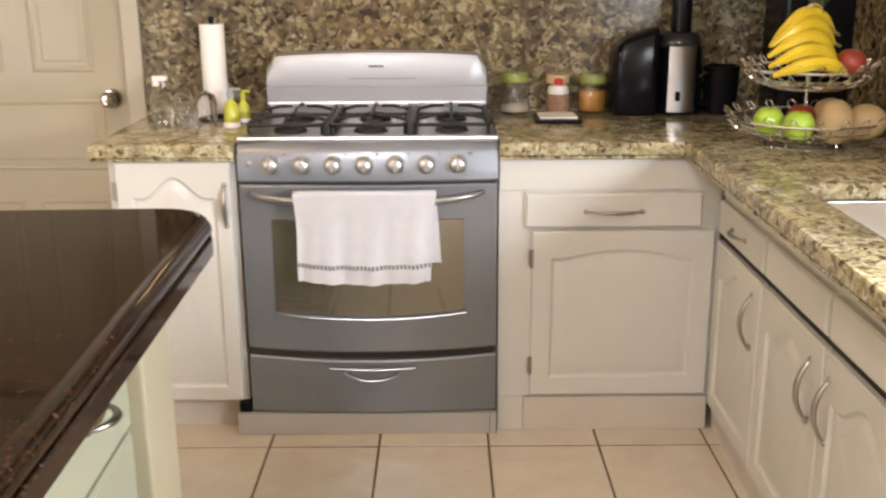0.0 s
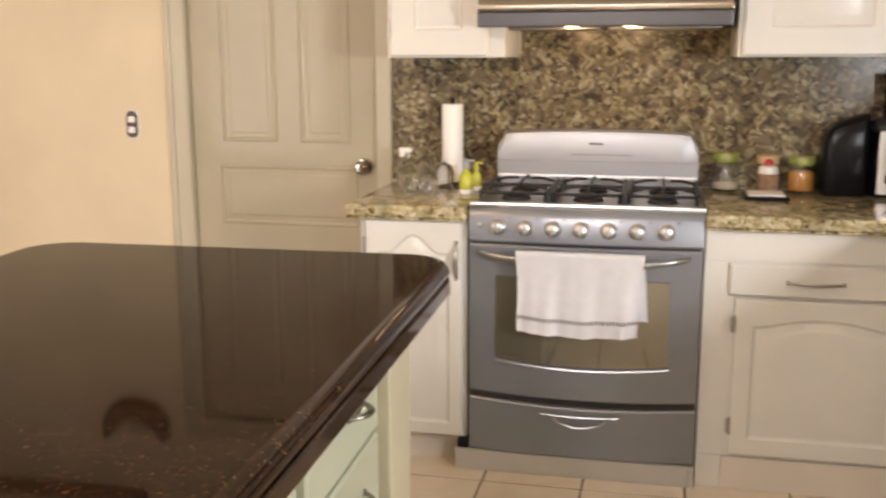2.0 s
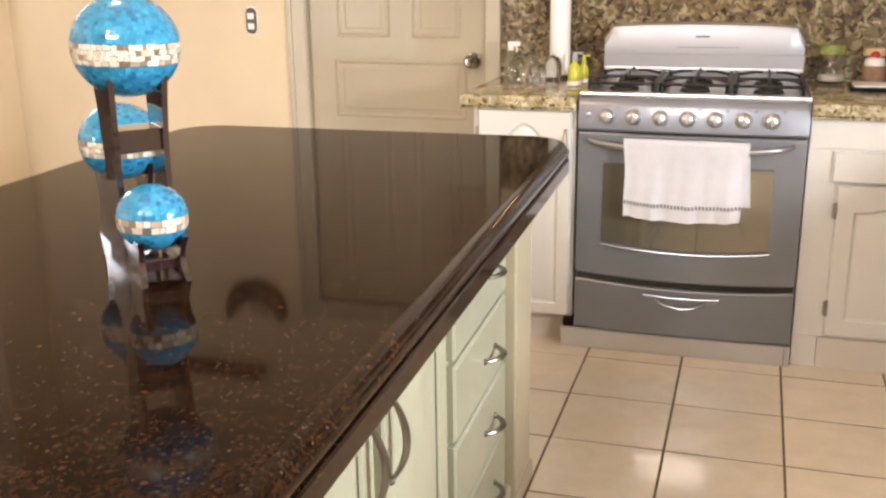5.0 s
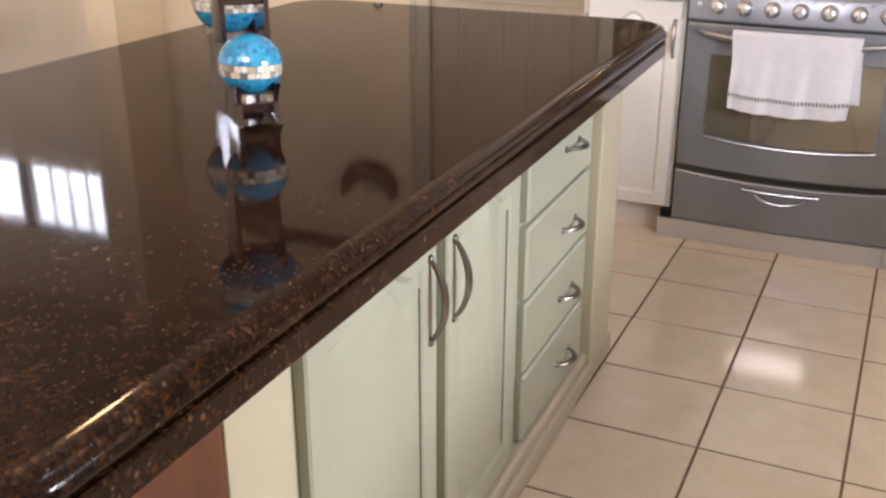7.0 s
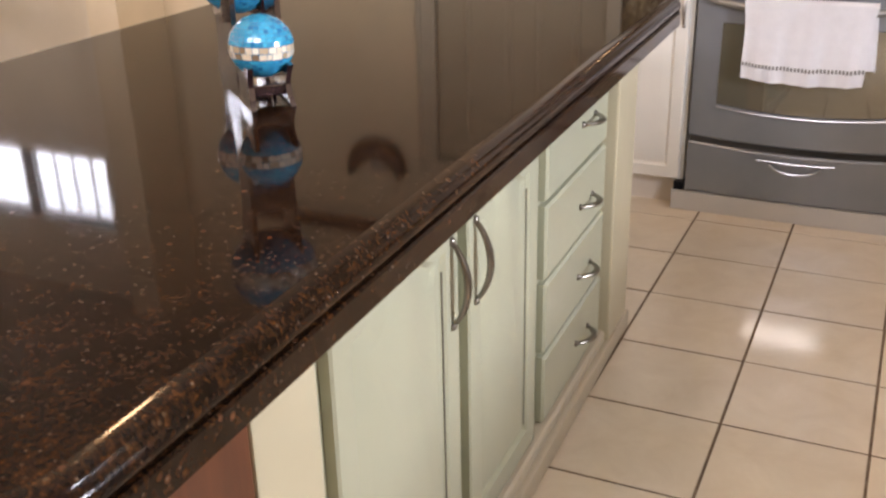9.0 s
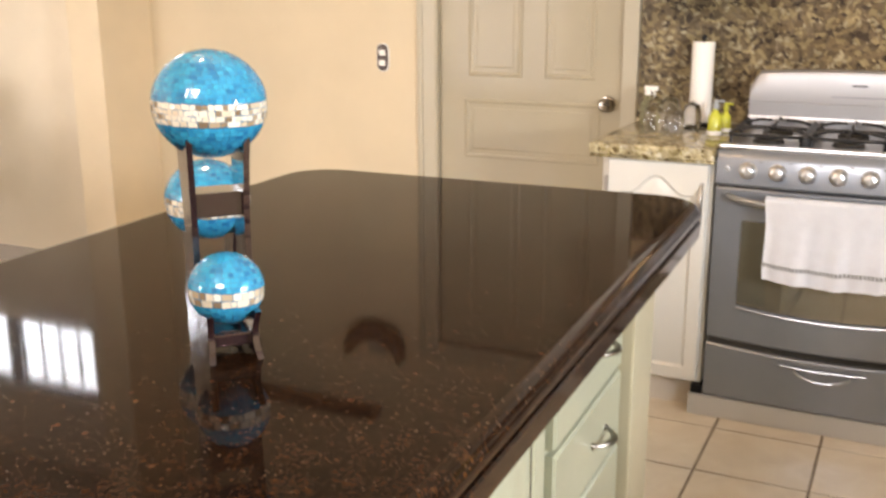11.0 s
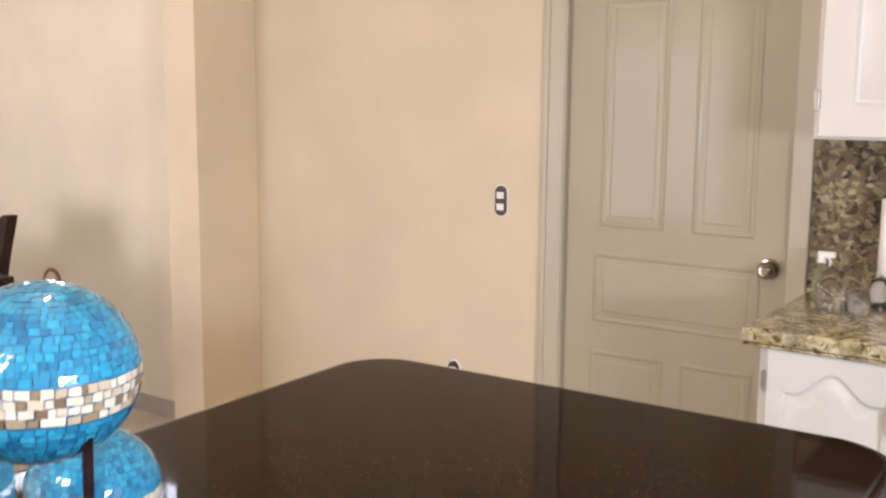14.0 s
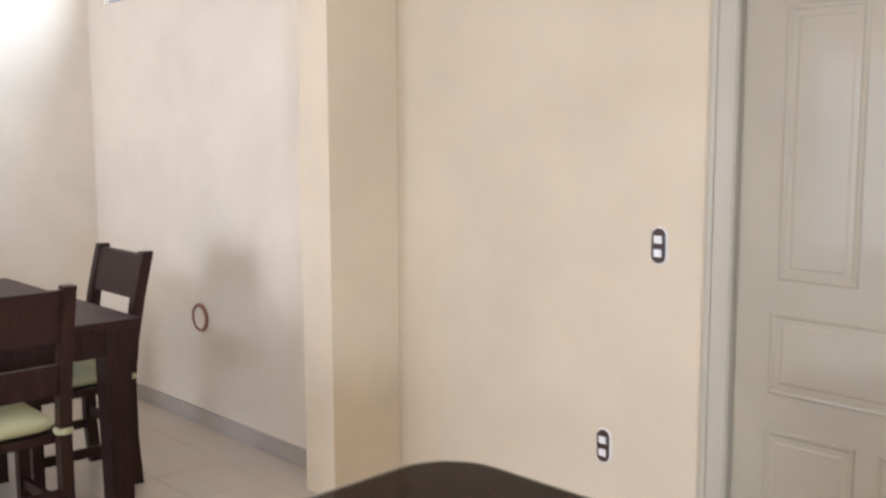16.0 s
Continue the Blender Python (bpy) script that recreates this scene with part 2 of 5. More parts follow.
colour(TILE, mix(TILE, t1, t2, 1.0, 'MULTIPLY'))
roughness(TILE, noise_tex(TILE, v, 5, 5), 0.09, 0.2)
bump(TILE, noise_tex(TILE, v, 25, 3), 0.04, 0.002)
GROUT = mat("brown_grout", (0.10, 0.07, 0.05), 0.9)
colour(GROUT, ramp(GROUT, noise_tex(GROUT, coords(GROUT), 30), [(0.3, (0.085, 0.052, 0.032)), (0.7, (0.19, 0.13, 0.09))]))
DINTILE = mat("dining_floor_tile", (0.5, 0.43, 0.34), 0.25, 0, 0.1)
v = coords(DINTILE)
colour(DINTILE, ramp(DINTILE, noise_tex(DINTILE, v, 3.0, 5, 0.6), [(0.2, (0.58, 0.50, 0.405)), (0.8, (0.65, 0.575, 0.475))]))
roughness(DINTILE, noise_tex(DINTILE, v, 2, 2), 0.26, 0.31)
BASETILE = paint("baseboard_tile", (0.42, 0.37, 0.32), 0.3, 0.06)
PLINTHTILE = paint("plinth_tile", (0.62, 0.555, 0.49), 0.3, 0.05)
STOVEPLINTH = paint("grey_white_plinth", (0.46, 0.44, 0.41), 0.35, 0.06)
GLASS = mat("clear_glass", (1, 1, 1), 0.02)
nodes(GLASS)[2].inputs["Transmission Weight"].default_value = 1.0
nodes(GLASS)[2].inputs["IOR"].default_value = 1.12
nodes(GLASS)[2].inputs["Coat Weight"].default_value = 1.0
GREENGLASS = mat("green_plastic_translucent", (0.62, 0.72, 0.22), 0.15)
nodes(GREENGLASS)[2].inputs["Transmission Weight"].default_value = 0.75
PALEBOTTLE = mat("pale_bottle_plastic", (0.80, 0.82, 0.55), 0.12)
nodes(PALEBOTTLE)[2].inputs["Transmission Weight"].default_value = 0.85
SOAP = mat("yellow_green_soap", (0.46, 0.47, 0.05), 0.25)
LEAFGREEN = mat("leaf_green", (0.10, 0.135, 0.06), 0.5)


def fruit(name, a, c, scale, rough=0.35):
    m = mat(name, a, rough, 0, 0.15)
    colour(m, ramp(m, noise_tex(m, coords(m, (1, 1, 1), False), scale, 5), [(0.3, a), (0.7, c)]))
    return m


BANANA = fruit("banana_skin", (0.66, 0.44, 0.02), (0.80, 0.58, 0.05), 18)
APPLEGREEN = fruit("green_apple_skin", (0.26, 0.46, 0.03), (0.42, 0.60, 0.08), 14)
APPLERED = fruit("red_apple_skin", (0.22, 0.015, 0.012), (0.36, 0.05, 0.03), 14)
POTATO = fruit("potato_skin", (0.40, 0.26, 0.12), (0.50, 0.35, 0.18), 16, 0.6)
SUGAR = paint("sugar", (0.80, 0.76, 0.68), 0.9, 0.05)
GRAIN = fruit("orange_grain", (0.42, 0.18, 0.03), (0.60, 0.30, 0.07), 120, 0.8)
COCOA = fruit("brown_powder", (0.22, 0.12, 0.07), (0.32, 0.19, 0.12), 60, 0.9)
RED = mat("red_ornament", (0.5, 0.03, 0.03), 0.4)
INK = mat("grey_ink", (0.12, 0.12, 0.13), 0.5)


def mosaic(name, stops):
    m = mat(name, stops[0][1], 0.12, 0, 0.6)
    n, l, b = nodes(m)
    g = n.new("ShaderNodeNewGeometry")
    base = ramp(m, g.outputs["Random Per Island"], stops)
    crack = noise_tex(m, coords(m), 190, 4, 0.6)
    colour(m, mix(m, base, (0.9, 0.95, 0.95), ramp(m, crack, [(0.62, (0, 0, 0)), (0.78, (0.10, 0.10, 0.10))])))
    return m


BLUEMOSAIC = mosaic("turquoise_mosaic", [(0.0, (0.001, 0.13, 0.29)), (0.1, (0.002, 0.19, 0.38)), (0.2, (0.003, 0.25, 0.45)), (0.7, (0.004, 0.31, 0.52)), (1.0, (0.01, 0.38, 0.58))])
CREAMMOSAIC = mosaic("cream_mosaic", [(0.0, (0.16, 0.10, 0.06)), (0.15, (0.38, 0.28, 0.18)), (0.35, (0.68, 0.58, 0.44)), (1.0, (0.82, 0.76, 0.64))])
MOSAICGROUT = mat("mosaic_grout", (0.012, 0.17, 0.30), 0.4)
CLOCKFACE = paint("clock_face", (0.30, 0.29, 0.27), 0.4, 0.05)


# ---- mesh helpers ----
def link(name, bm, material, parent=None, label=""):
    me = bpy.data.meshes.new(name)
    bmesh.ops.recalc_face_normals(bm, faces=bm.faces)
    bm.to_mesh(me)
    bm.free()
    me.materials.append(material)
    o = new(name, me)
    if parent is not None:
        o.parent = parent
    if label:
        o["label"] = label
    return o


def part(name, bm, material, parent, label=""):
    return link(name, bm, material, parent, label)


def smooth(o, angle=40):
    o.data.shade_smooth()
    o.data.set_sharp_from_angle(angle=radians(angle))
    return o


def empty(name, loc=(0, 0, 0), rz=0.0):
    o = new(name)
    o.empty_display_size = 0.05
    o.matrix_basis = pose(*loc, 0, 0, rz)
    return o


def box(x0, x1, y0, y1, z0, z1, bev=0.0, seg=2, bm=None):
    b = bmesh.new()
    bmesh.ops.create_cube(b, size=1.0)
    for vt in b.verts:
        vt.co = Vector(((x0 + x1) / 2 + vt.co.x * (x1 - x0), (y0 + y1) / 2 + vt.co.y * (y1 - y0), (z0 + z1) / 2 + vt.co.z * (z1 - z0)))
    if bev > 0:
        bmesh.ops.bevel(b, geom=b.edges[:], offset=bev, segments=seg, profile=0.6, affect='EDGES')
    if bm is None:
        return b
    tmp = bpy.data.meshes.new("tmp")
    b.to_mesh(tmp)
    b.free()
    bm.from_mesh(tmp)
    bpy.data.meshes.remove(tmp)
    return bm


def lathe(profile, n=32, bm=None, at=(0, 0, 0)):
    """A turned shape: profile of (radius, z)."""
    b = bm or bmesh.new()
    rings = []
    for r, z in profile:
        if r < 1e-5:
            rings.append([b.verts.new((at[0], at[1], at[2] + z))])
        else:
            rings.append([b.verts.new((at[0] + r * math.cos(2 * math.pi * i / n), at[1] + r * math.sin(2 * math.pi * i / n), at[2] + z)) for i in range(n)])
    for p, q in zip(rings, rings[1:]):
        for i in range(n):
            j = (i + 1) % n
            if len(p) == 1 and len(q) == 1:
                continue
            if len(p) == 1:
                b.faces.new((p[0], q[j], q[i]))
            elif len(q) == 1:
                b.faces.new((p[i], p[j], q[0]))
            else:
                b.faces.new((p[i], p[j], q[j], q[i]))
    return b


def tube(points, r, n=8, bm=None, closed=False, flat=1.0):
    """A swept rod; r is a number or one radius a point; flat squeezes its second axis."""
    b = bm or bmesh.new()
    pts = [Vector(p) for p in points]
    rr = r if isinstance(r, (list, tuple)) else [r] * len(pts)
    rings, up = [], None
    for i, p in enumerate(pts):
        a = pts[i - 1] if (i or closed) else p
        c = pts[(i + 1) % len(pts)] if (i < len(pts) - 1 or closed) else p
        t = (c - a).normalized()
        if up is None:
            up = Vector((0, 0, 1)) if abs(t.z) < 0.9 else Vector((1, 0, 0))
        s = t.cross(up).normalized()
        up = s.cross(t).normalized()
        rings.append([b.verts.new(p + (s * math.cos(2 * math.pi * k / n) + up * math.sin(2 * math.pi * k / n) * flat) * rr[i]) for k in range(n)])
    m = len(rings)
    for i in range(m if closed else m - 1):
        p, q = rings[i], rings[(i + 1) % m]
        for k in range(n):
            b.faces.new((p[k], p[(k + 1) % n], q[(k + 1) % n], q[k]))
    if not closed:
        b.faces.new(rings[0][::-1])
        b.faces.new(rings[-1])
    return b


def loops(rows, cap0=True, cap1=True, bm=None):
    """Bridges closed loops of equal length into one skin."""
    b = bm or bmesh.new()
    vs = [[b.verts.new(p) for p in row] for row in rows]
    n = len(vs[0])
    for p, q in zip(vs, vs[1:]):
        for i in range(n):
            b.faces.new((p[i], p[(i + 1) % n], q[(i + 1) % n], q[i]))
    if cap0:
        b.faces.new(vs[0][::-1])
    if cap1:
        b.faces.new(vs[-1])
    return b


def rounded(x0, x1, y0, y1, r, n=6):
    """A rectangle's outline with rounded corners; r is one radius or four (lower left, lower right, upper right, upper left)."""
    rs = r if isinstance(r, tuple) else (r,) * 4
    out = []
    for (cx, cy), a0, q in zip(((x0 + rs[0], y0 + rs[0]), (x1 - rs[1], y0 + rs[1]), (x1 - rs[2], y1 - rs[2]), (x0 + rs[3], y1 - rs[3])), (180, 270, 0, 90), rs):
        for k in range(n + 1):
            a = radians(a0 + 90 * k / n)
            out.append((cx + q * math.cos(a), cy + q * math.sin(a)))
    return out


def arch_rise(u, kind):
    u = min(1.0, abs(u))
    if kind == "cathedral":
        return 0.5 * (1 + math.cos(math.pi * min(1.0, u / 0.78)))
    if kind == "eyebrow":
        return max(0.0, math.cos(math.pi / 2 * min(1.0, u / 0.86)))
    return 0.0


def panel_loop(w, h, m, depth, kind, rise, count=26):
    """The outline of a door's field: margin m, the top bowed by rise; local x width, z height, y depth."""
    top = h - m
    pts = [(m, depth, m), (w - m, depth, m)]
    for k in range(count + 1):
        x = (w - m) + (2 * m - w) * k / count
        u = (x - w / 2) / (w / 2 - m)
        pts.append((x, depth, top - rise + rise * arch_rise(u, kind)))
    return pts


def panel_door(name, w, h, material, parent, kind="cathedral", rise=0.05, margin=0.055, t=0.02):
    """A raised-panel door, its front at y = 0 facing -y, its lower left corner at the origin."""
    e = 0.004
    rows = [panel_loop(w, h, 0, t, "", 0), panel_loop(w, h, 0, e, "", 0), panel_loop(w, h, e, 0, "", 0),
            panel_loop(w, h, margin - 0.008, 0, kind, rise), panel_loop(w, h, margin, 0.007, kind, rise),
            panel_loop(w, h, margin + 0.006, 0.008, kind, rise), panel_loop(w, h, margin + 0.030, 0.001, kind, rise), panel_loop(w, h, margin + 0.034, 0.0, kind, rise)]
    return smooth(part(name, loops(rows), material, parent), 25)


def flat_front(name, w, h, material, parent, t=0.02):
    e = 0.006
    rows = [panel_loop(w, h, 0, t, "", 0, 2), panel_loop(w, h, 0, e, "", 0, 2), panel_loop(w, h, e, 0, "", 0, 2), panel_loop(w, h, e + 0.004, 0.001, "", 0, 2)]
    return smooth(part(name, loops(rows), material, parent), 25)


def bow_pull(parent, x, z, length, vertical, depth=0.028, r=0.0065, y=0.0, material=None):
    """A bowed drawer pull standing off a front that faces -y."""
    pts, rad = [], []
    for k in range(17):
        u = k / 16
        s = (u - 0.5) * length
        d = -depth * math.sin(math.pi * u) ** 0.7 + 0.002
        pts.append((x, y + d, z + s) if vertical else (x + s, y + d, z))
        rad.append(r * (0.62 + 0.55 * math.sin(math.pi * u)))
    bm = tube(pts, rad, 8, flat=0.75)
    for s in (-0.5, 0.5):
        c = (x, y + 0.001, z + s * length) if vertical else (x + s * length, y + 0.001, z)
        bmesh.ops.create_uvsphere(bm, u_segments=10, v_segments=6, radius=r * 1.15, matrix=Matrix.Translation(c))
    return smooth(part("handle", bm, material or NICKEL, parent, "bowed satin nickel pull"))


def hinge(parent, x, z, y=0.0):
    bm = tube([(x, y - 0.004, z - 0.028), (x, y - 0.004, z + 0.028)], 0.0045, 8)
    box(x - 0.011, x + 0.003, y - 0.002, y + 0.001, z - 0.024, z + 0.024, 0, 1, bm)
    return smooth(part("hinge", bm, NICKEL, parent, "small exposed nickel hinge"))


def wall_slab(name, x0, x1, y0, y1, z0, z1, material, holes=(), axis="y"):
    """A wall with openings; holes are (low, high, sill, head) along its length."""
    bm = bmesh.new()
    lo, hi = (x0, x1) if axis == "y" else (y0, y1)
    cuts = sorted({lo, hi, *[q for hh in holes for q in hh[:2]]})
    for a, c in zip(cuts, cuts[1:]):
        spans = [(z0, z1)]
        for h0, h1, s, e in holes:
            if h0 <= a and c <= h1:
                spans = [sp for sp in ((z0, s), (e, z1)) if sp[1] - sp[0] > 1e-4]
        for s, e in spans:
            if axis == "y":
                box(a, c, y0, y1, s, e, 0, 1, bm)
            else:
                box(x0, x1, a, c, s, e, 0, 1, bm)
    bmesh.ops.remove_doubles(bm, verts=bm.verts[:], dist=1e-5)
    return tagged(link(name, bm, material), kind="structure")


# ---- the shell of the place ----
CEIL_Z = 3.0
DOOR_Y, SPLASH_Y, DIN_Y = 3.79, 3.815, 3.59
EAST, WEST, SOUTH = 1.98, -5.23, -3.1
COUNTER = 0.915

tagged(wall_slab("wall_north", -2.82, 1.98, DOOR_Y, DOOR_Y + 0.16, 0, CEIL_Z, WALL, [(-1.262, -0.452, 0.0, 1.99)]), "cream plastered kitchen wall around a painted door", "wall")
tagged(wall_slab("wall_pier", -3.005, -2.813, 3.442, DOOR_Y + 0.16, 0, CEIL_Z, LITPIER), "cream plastered pier between kitchen and dining room", "wall")
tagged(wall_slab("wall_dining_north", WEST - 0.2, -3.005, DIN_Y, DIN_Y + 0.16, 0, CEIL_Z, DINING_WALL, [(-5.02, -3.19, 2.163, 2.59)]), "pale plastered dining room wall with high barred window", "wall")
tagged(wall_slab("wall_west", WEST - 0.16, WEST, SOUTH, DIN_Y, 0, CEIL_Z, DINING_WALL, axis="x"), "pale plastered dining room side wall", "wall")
tagged(wall_slab("wall_east", EAST, EAST + 0.16, SOUTH, DOOR_Y, 0, CEIL_Z, WALL, [(0.1, 1.4, 1.08, 2.03)], axis="x"), "cream plastered kitchen side wall with window", "wall")
tagged(wall_slab("wall_south", WEST - 0.16, EAST + 0.16, SOUTH - 0.16, SOUTH, 0, CEIL_Z, DINING_WALL, [(-4.45, -2.75, 0.0, 2.1)]), "plain plastered wall with patio door opening", "wall")
# Unseen walls, added to keep patio light off the kitchen's north wall.
tagged(wall_slab("wall_added_south", -2.5, EAST, -1.64, -1.48, 0, CEIL_Z, WALL, [(-0.65, 0.75, 2.25, 2.93)]), "unseen cream wall added to hold the high window and block patio light", "wall")
tagged(wall_slab("wall_added_return", -2.5, -2.34, SOUTH, -1.64, 0, CEIL_Z, WALL, axis="x"), "unseen cream return wall added to screen off patio light", "wall")
tagged(link("ceiling", box(WEST - 0.3, EAST + 0.3, SOUTH - 0.3, DOOR_Y + 0.3, CEIL_Z + 0.002, CEIL_Z + 0.12), CEIL), "plain white plastered ceiling", "ceiling", kind="structure")
floor = tagged(link("floor", box(WEST - 0.3, EAST + 0.3, SOUTH - 0.3, DOOR_Y + 0.3, -0.1, -0.0018), GROUT), "glossy beige ceramic tile floor with dark joints", "floor", kind="structure")
tagged(link("ground", box(-60, 60, -60, 60, -0.5, -0.12), paint("ground_soil", (0.2, 0.18, 0.14), 0.9)), "bare ground outside", "ground", kind="structure")

# baseboards of the dining room and the pier
tagged(link("baseboard", box(WEST, -3.005, DIN_Y - 0.014, DIN_Y, 0, 0.085, 0.003), BASETILE), "grey tile baseboard in dining room", "baseboard", kind="structure")
tagged(link("baseboard_west", box(WEST, WEST + 0.014, SOUTH, DIN_Y - 0.014, 0, 0.085, 0.003), BASETILE), "grey tile baseboard in dining room", "baseboard", kind="structure")


# high barred window
def barred_window(name, x0, x1, z0, z1, y, mull):
    w = tagged(empty(name, ((x0 + x1) / 2, y, z0)), "high dining room window, iron bars on one half", "window", kind="structure")
    ox, oz = (x0 + x1) / 2, z0
    fr = box(x0 - ox, x1 - ox, 0.03, 0.07, 0, 0.02)
    for bx in ((x0 - ox, x0 - ox + 0.035), (mull - ox - 0.042, mull - ox + 0.042), (x1 - ox - 0.035, x1 - ox)):
        box(bx[0], bx[1], 0.028, 0.072, 0.03, z1 - oz - 0.03, 0, 1, fr)
    box(x0 - ox, x1 - ox, 0.03, 0.07, z1 - oz - 0.035, z1 - oz, 0, 1, fr)
    part("window_frame", fr, mat("window_frame_paint", (0.35, 0.36, 0.38), 0.4), w)
    for a, c in ((x0 + 0.035, mull - 0.042), (mull + 0.042, x1 - 0.035)):
        p = part("pane", box(a - ox, c - ox, 0.048, 0.052, 0.035, z1 - oz - 0.035), GLASS, w)
        p.visible_shadow = False
    for k in range(4):
        bx = mull + 0.13 + 0.138 * k - ox
        part("bar", tube([(bx, 0.11, -0.0), (bx, 0.11, z1 - oz)], 0.008, 6), BLACKIRON, w)
    return w


barred_window("window_1", -5.02, -3.19, 2.163, 2.59, DIN_Y, -3.815)

# window over the side counter
w2 = tagged(empty("window_2", (EAST, 0.75, 1.08)), "aluminium kitchen window above the side counter", "window", kind="structure")
fr = box(0.05, 0.09, -0.65, 0.65, 0, 0.04)
box(0.05, 0.09, -0.65, 0.65, 0.91, 0.95, 0, 1, fr)
for by in (-0.65, -0.02, 0.61):
    box(0.048, 0.092, by, by + 0.04, 0.04, 0.91, 0, 1, fr)
part("window_frame", fr, mat("aluminium_frame", (0.6, 0.6, 0.6), 0.35, 0.8), w2)
for a, c in ((-0.61, -0.02), (0.02, 0.61)):
    part("pane", box(0.068, 0.072, a, c, 0.04, 0.91), GLASS, w2).visible_shadow = False
part("window_sill", box(-0.03, 0.12, -0.68, 0.68, -0.03, -0.001, 0.005), TRIMPAINT, w2)


# the painted panel door and its casing
def panel_field(bm, x0, x1, z0, z1, y):
    """A sunk, framed panel let into the door's front."""
    def rect(i, d):
        return [(x0 + i, y + d, z0 + i), (x1 - i, y + d, z0 + i), (x1 - i, y + d, z1 - i), (x0 + i, y + d, z1 - i)]
    loops([rect(-0.005, 0.004), rect(-0.005, -0.0024), rect(0.002, -0.0046), rect(0.009, -0.0034), rect(0.013, -0.0007), rect(0.03, -0.0007), rect(0.036, -0.0024)], True, True, bm)


d1 = tagged(empty("door_1", (-0.857, DOOR_Y, 0.0)), "closed cream painted panel door in casing", "door", kind="structure")
ox = -0.857
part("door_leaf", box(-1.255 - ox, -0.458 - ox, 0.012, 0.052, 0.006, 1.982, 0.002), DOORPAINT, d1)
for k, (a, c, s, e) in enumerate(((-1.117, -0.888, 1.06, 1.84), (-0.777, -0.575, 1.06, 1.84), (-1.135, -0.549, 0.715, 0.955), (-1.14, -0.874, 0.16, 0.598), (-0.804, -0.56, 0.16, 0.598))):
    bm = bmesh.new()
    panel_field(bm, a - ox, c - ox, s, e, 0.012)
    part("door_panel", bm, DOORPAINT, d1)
part("jamb", box(-1.2612 - ox, -1.2553 - ox, 0.0135, 0.052, 0, 1.98), TRIMPAINT, d1)
kn = lathe([(0, -0.062), (0.017, -0.061), (0.026, -0.052), (0.029, -0.042), (0.026, -0.032), (0.016, -0.024), (0.011, -0.018), (0.012, -0.008), (0.031, -0.006), (0.034, -0.001), (0.034, 0.001), (0, 0.001)], 28)
bmesh.ops.rotate(kn, verts=kn.verts[:], cent=(0, 0, 0), matrix=Matrix.Rotation(radians(-90), 3, 'X'))
bmesh.ops.translate(kn, verts=kn.verts[:], vec=(-0.515 - ox, 0.012, 0.962))
smooth(part("door_knob", kn, KNOBMETAL, d1, "round polished nickel door knob"))
for (a, c, e) in ((-1.357, -1.258, 1.99), (-0.455, -0.393, 1.99)):
    bm = box(a - ox, c - ox, -0.014, 0.01, 0, e, 0.004)
    if c - a > 0.08:
        box(a - ox + 0.012, a - ox + 0.030, -0.020, -0.013, 0, e, 0.003, 2, bm)
        box(c - ox - 0.022, c - ox - 0.006, -0.018, -0.013, 0, e, 0.003, 2, bm)
    part("casing", bm, TRIMPAINT, d1)
part("casing", box(-1.357 - ox, -0.393 - ox, -0.014, 0.01, 1.99, 2.08, 0.004), TRIMPAINT, d1)
# Dark strip painted in as the shade of the gap over the leaf.
part("head_gap_shade", box(-1.262 - ox, -0.452 - ox, 0.0, 0.05, 1.983, 1.9895), mat("door_gap_shade", (0.03, 0.025, 0.02), 0.8), d1, "dark strip for the shaded gap above the door leaf")


# brown switch plates
def switch_plate(name, x, z, label):
    s = tagged(empty(name, (x, DOOR_Y, z)), label, "switch")
    for nm, hw, hh, y0, m in (("surround", 0.031, 0.062, -0.004, WHITEPLASTIC), ("plate", 0.0265, 0.057, -0.008, BROWNPLASTIC)):
        o = rounded(-hw, hw, -hh, hh, hw * 0.97, 8)
        part(nm, loops([[(x_, 0.0, z_) for x_, z_ in o], [(x_, y0, z_) for x_, z_ in o], [(x_ * 0.93, y0 - 0.002, z_ * 0.965) for x_, z_ in o]]), m, s)
    for dz in (0.021, -0.023):
        part("rocker", box(-0.015, 0.015, -0.014, -0.009, dz - 0.0125, dz + 0.0125, 0.002), WHITEPLASTIC, s, "white rocker")
    return s


switch_plate("light_switch", -1.527, 1.121, "brown oval wall switch with two white rockers")
tagged(switch_plate("wall_outlet", -1.734, 0.41, "brown oval outlet plate low on cream wall"), category="outlet")

# half-bowl wall lamp and the dark ledge above it
ck = tagged(empty("wall_sconce", (-1.58, DOOR_Y, 2.10)), "unlit dark crescent wall lamp on cream wall", "wall lamp")
rws = []
for k in range(25):
    a = radians(180 + 180 * k / 24)
    w_ = 0.045 * (1 - (abs(k - 12) / 12) ** 3) + 0.006
    ca, sa = math.cos(a), math.sin(a)
    mid = 0.137
    rws.append([((mid + w_ * math.cos(b)) * ca, -0.045 + 0.044 * math.sin(b), (mid + w_ * math.cos(b)) * sa) for b in [radians(45 * q) for q in range(8)]])
smooth(part("bowl", loops(rws), mat("dark_ceramic", (0.05, 0.03, 0.022), 0.5), ck, "dark ceramic crescent"), 60)
part("back_plate", box(-0.05, 0.05, -0.012, -0.0005, -0.09, -0.01, 0.003), CLOCKFACE, ck)
tagged(link("wall_ledge", box(-2.32, -1.57, DOOR_Y - 0.09, DOOR_Y, 2.36, 2.405, 0.005), DARKWOOD), "dark wooden ledge high on cream wall", "shelf")

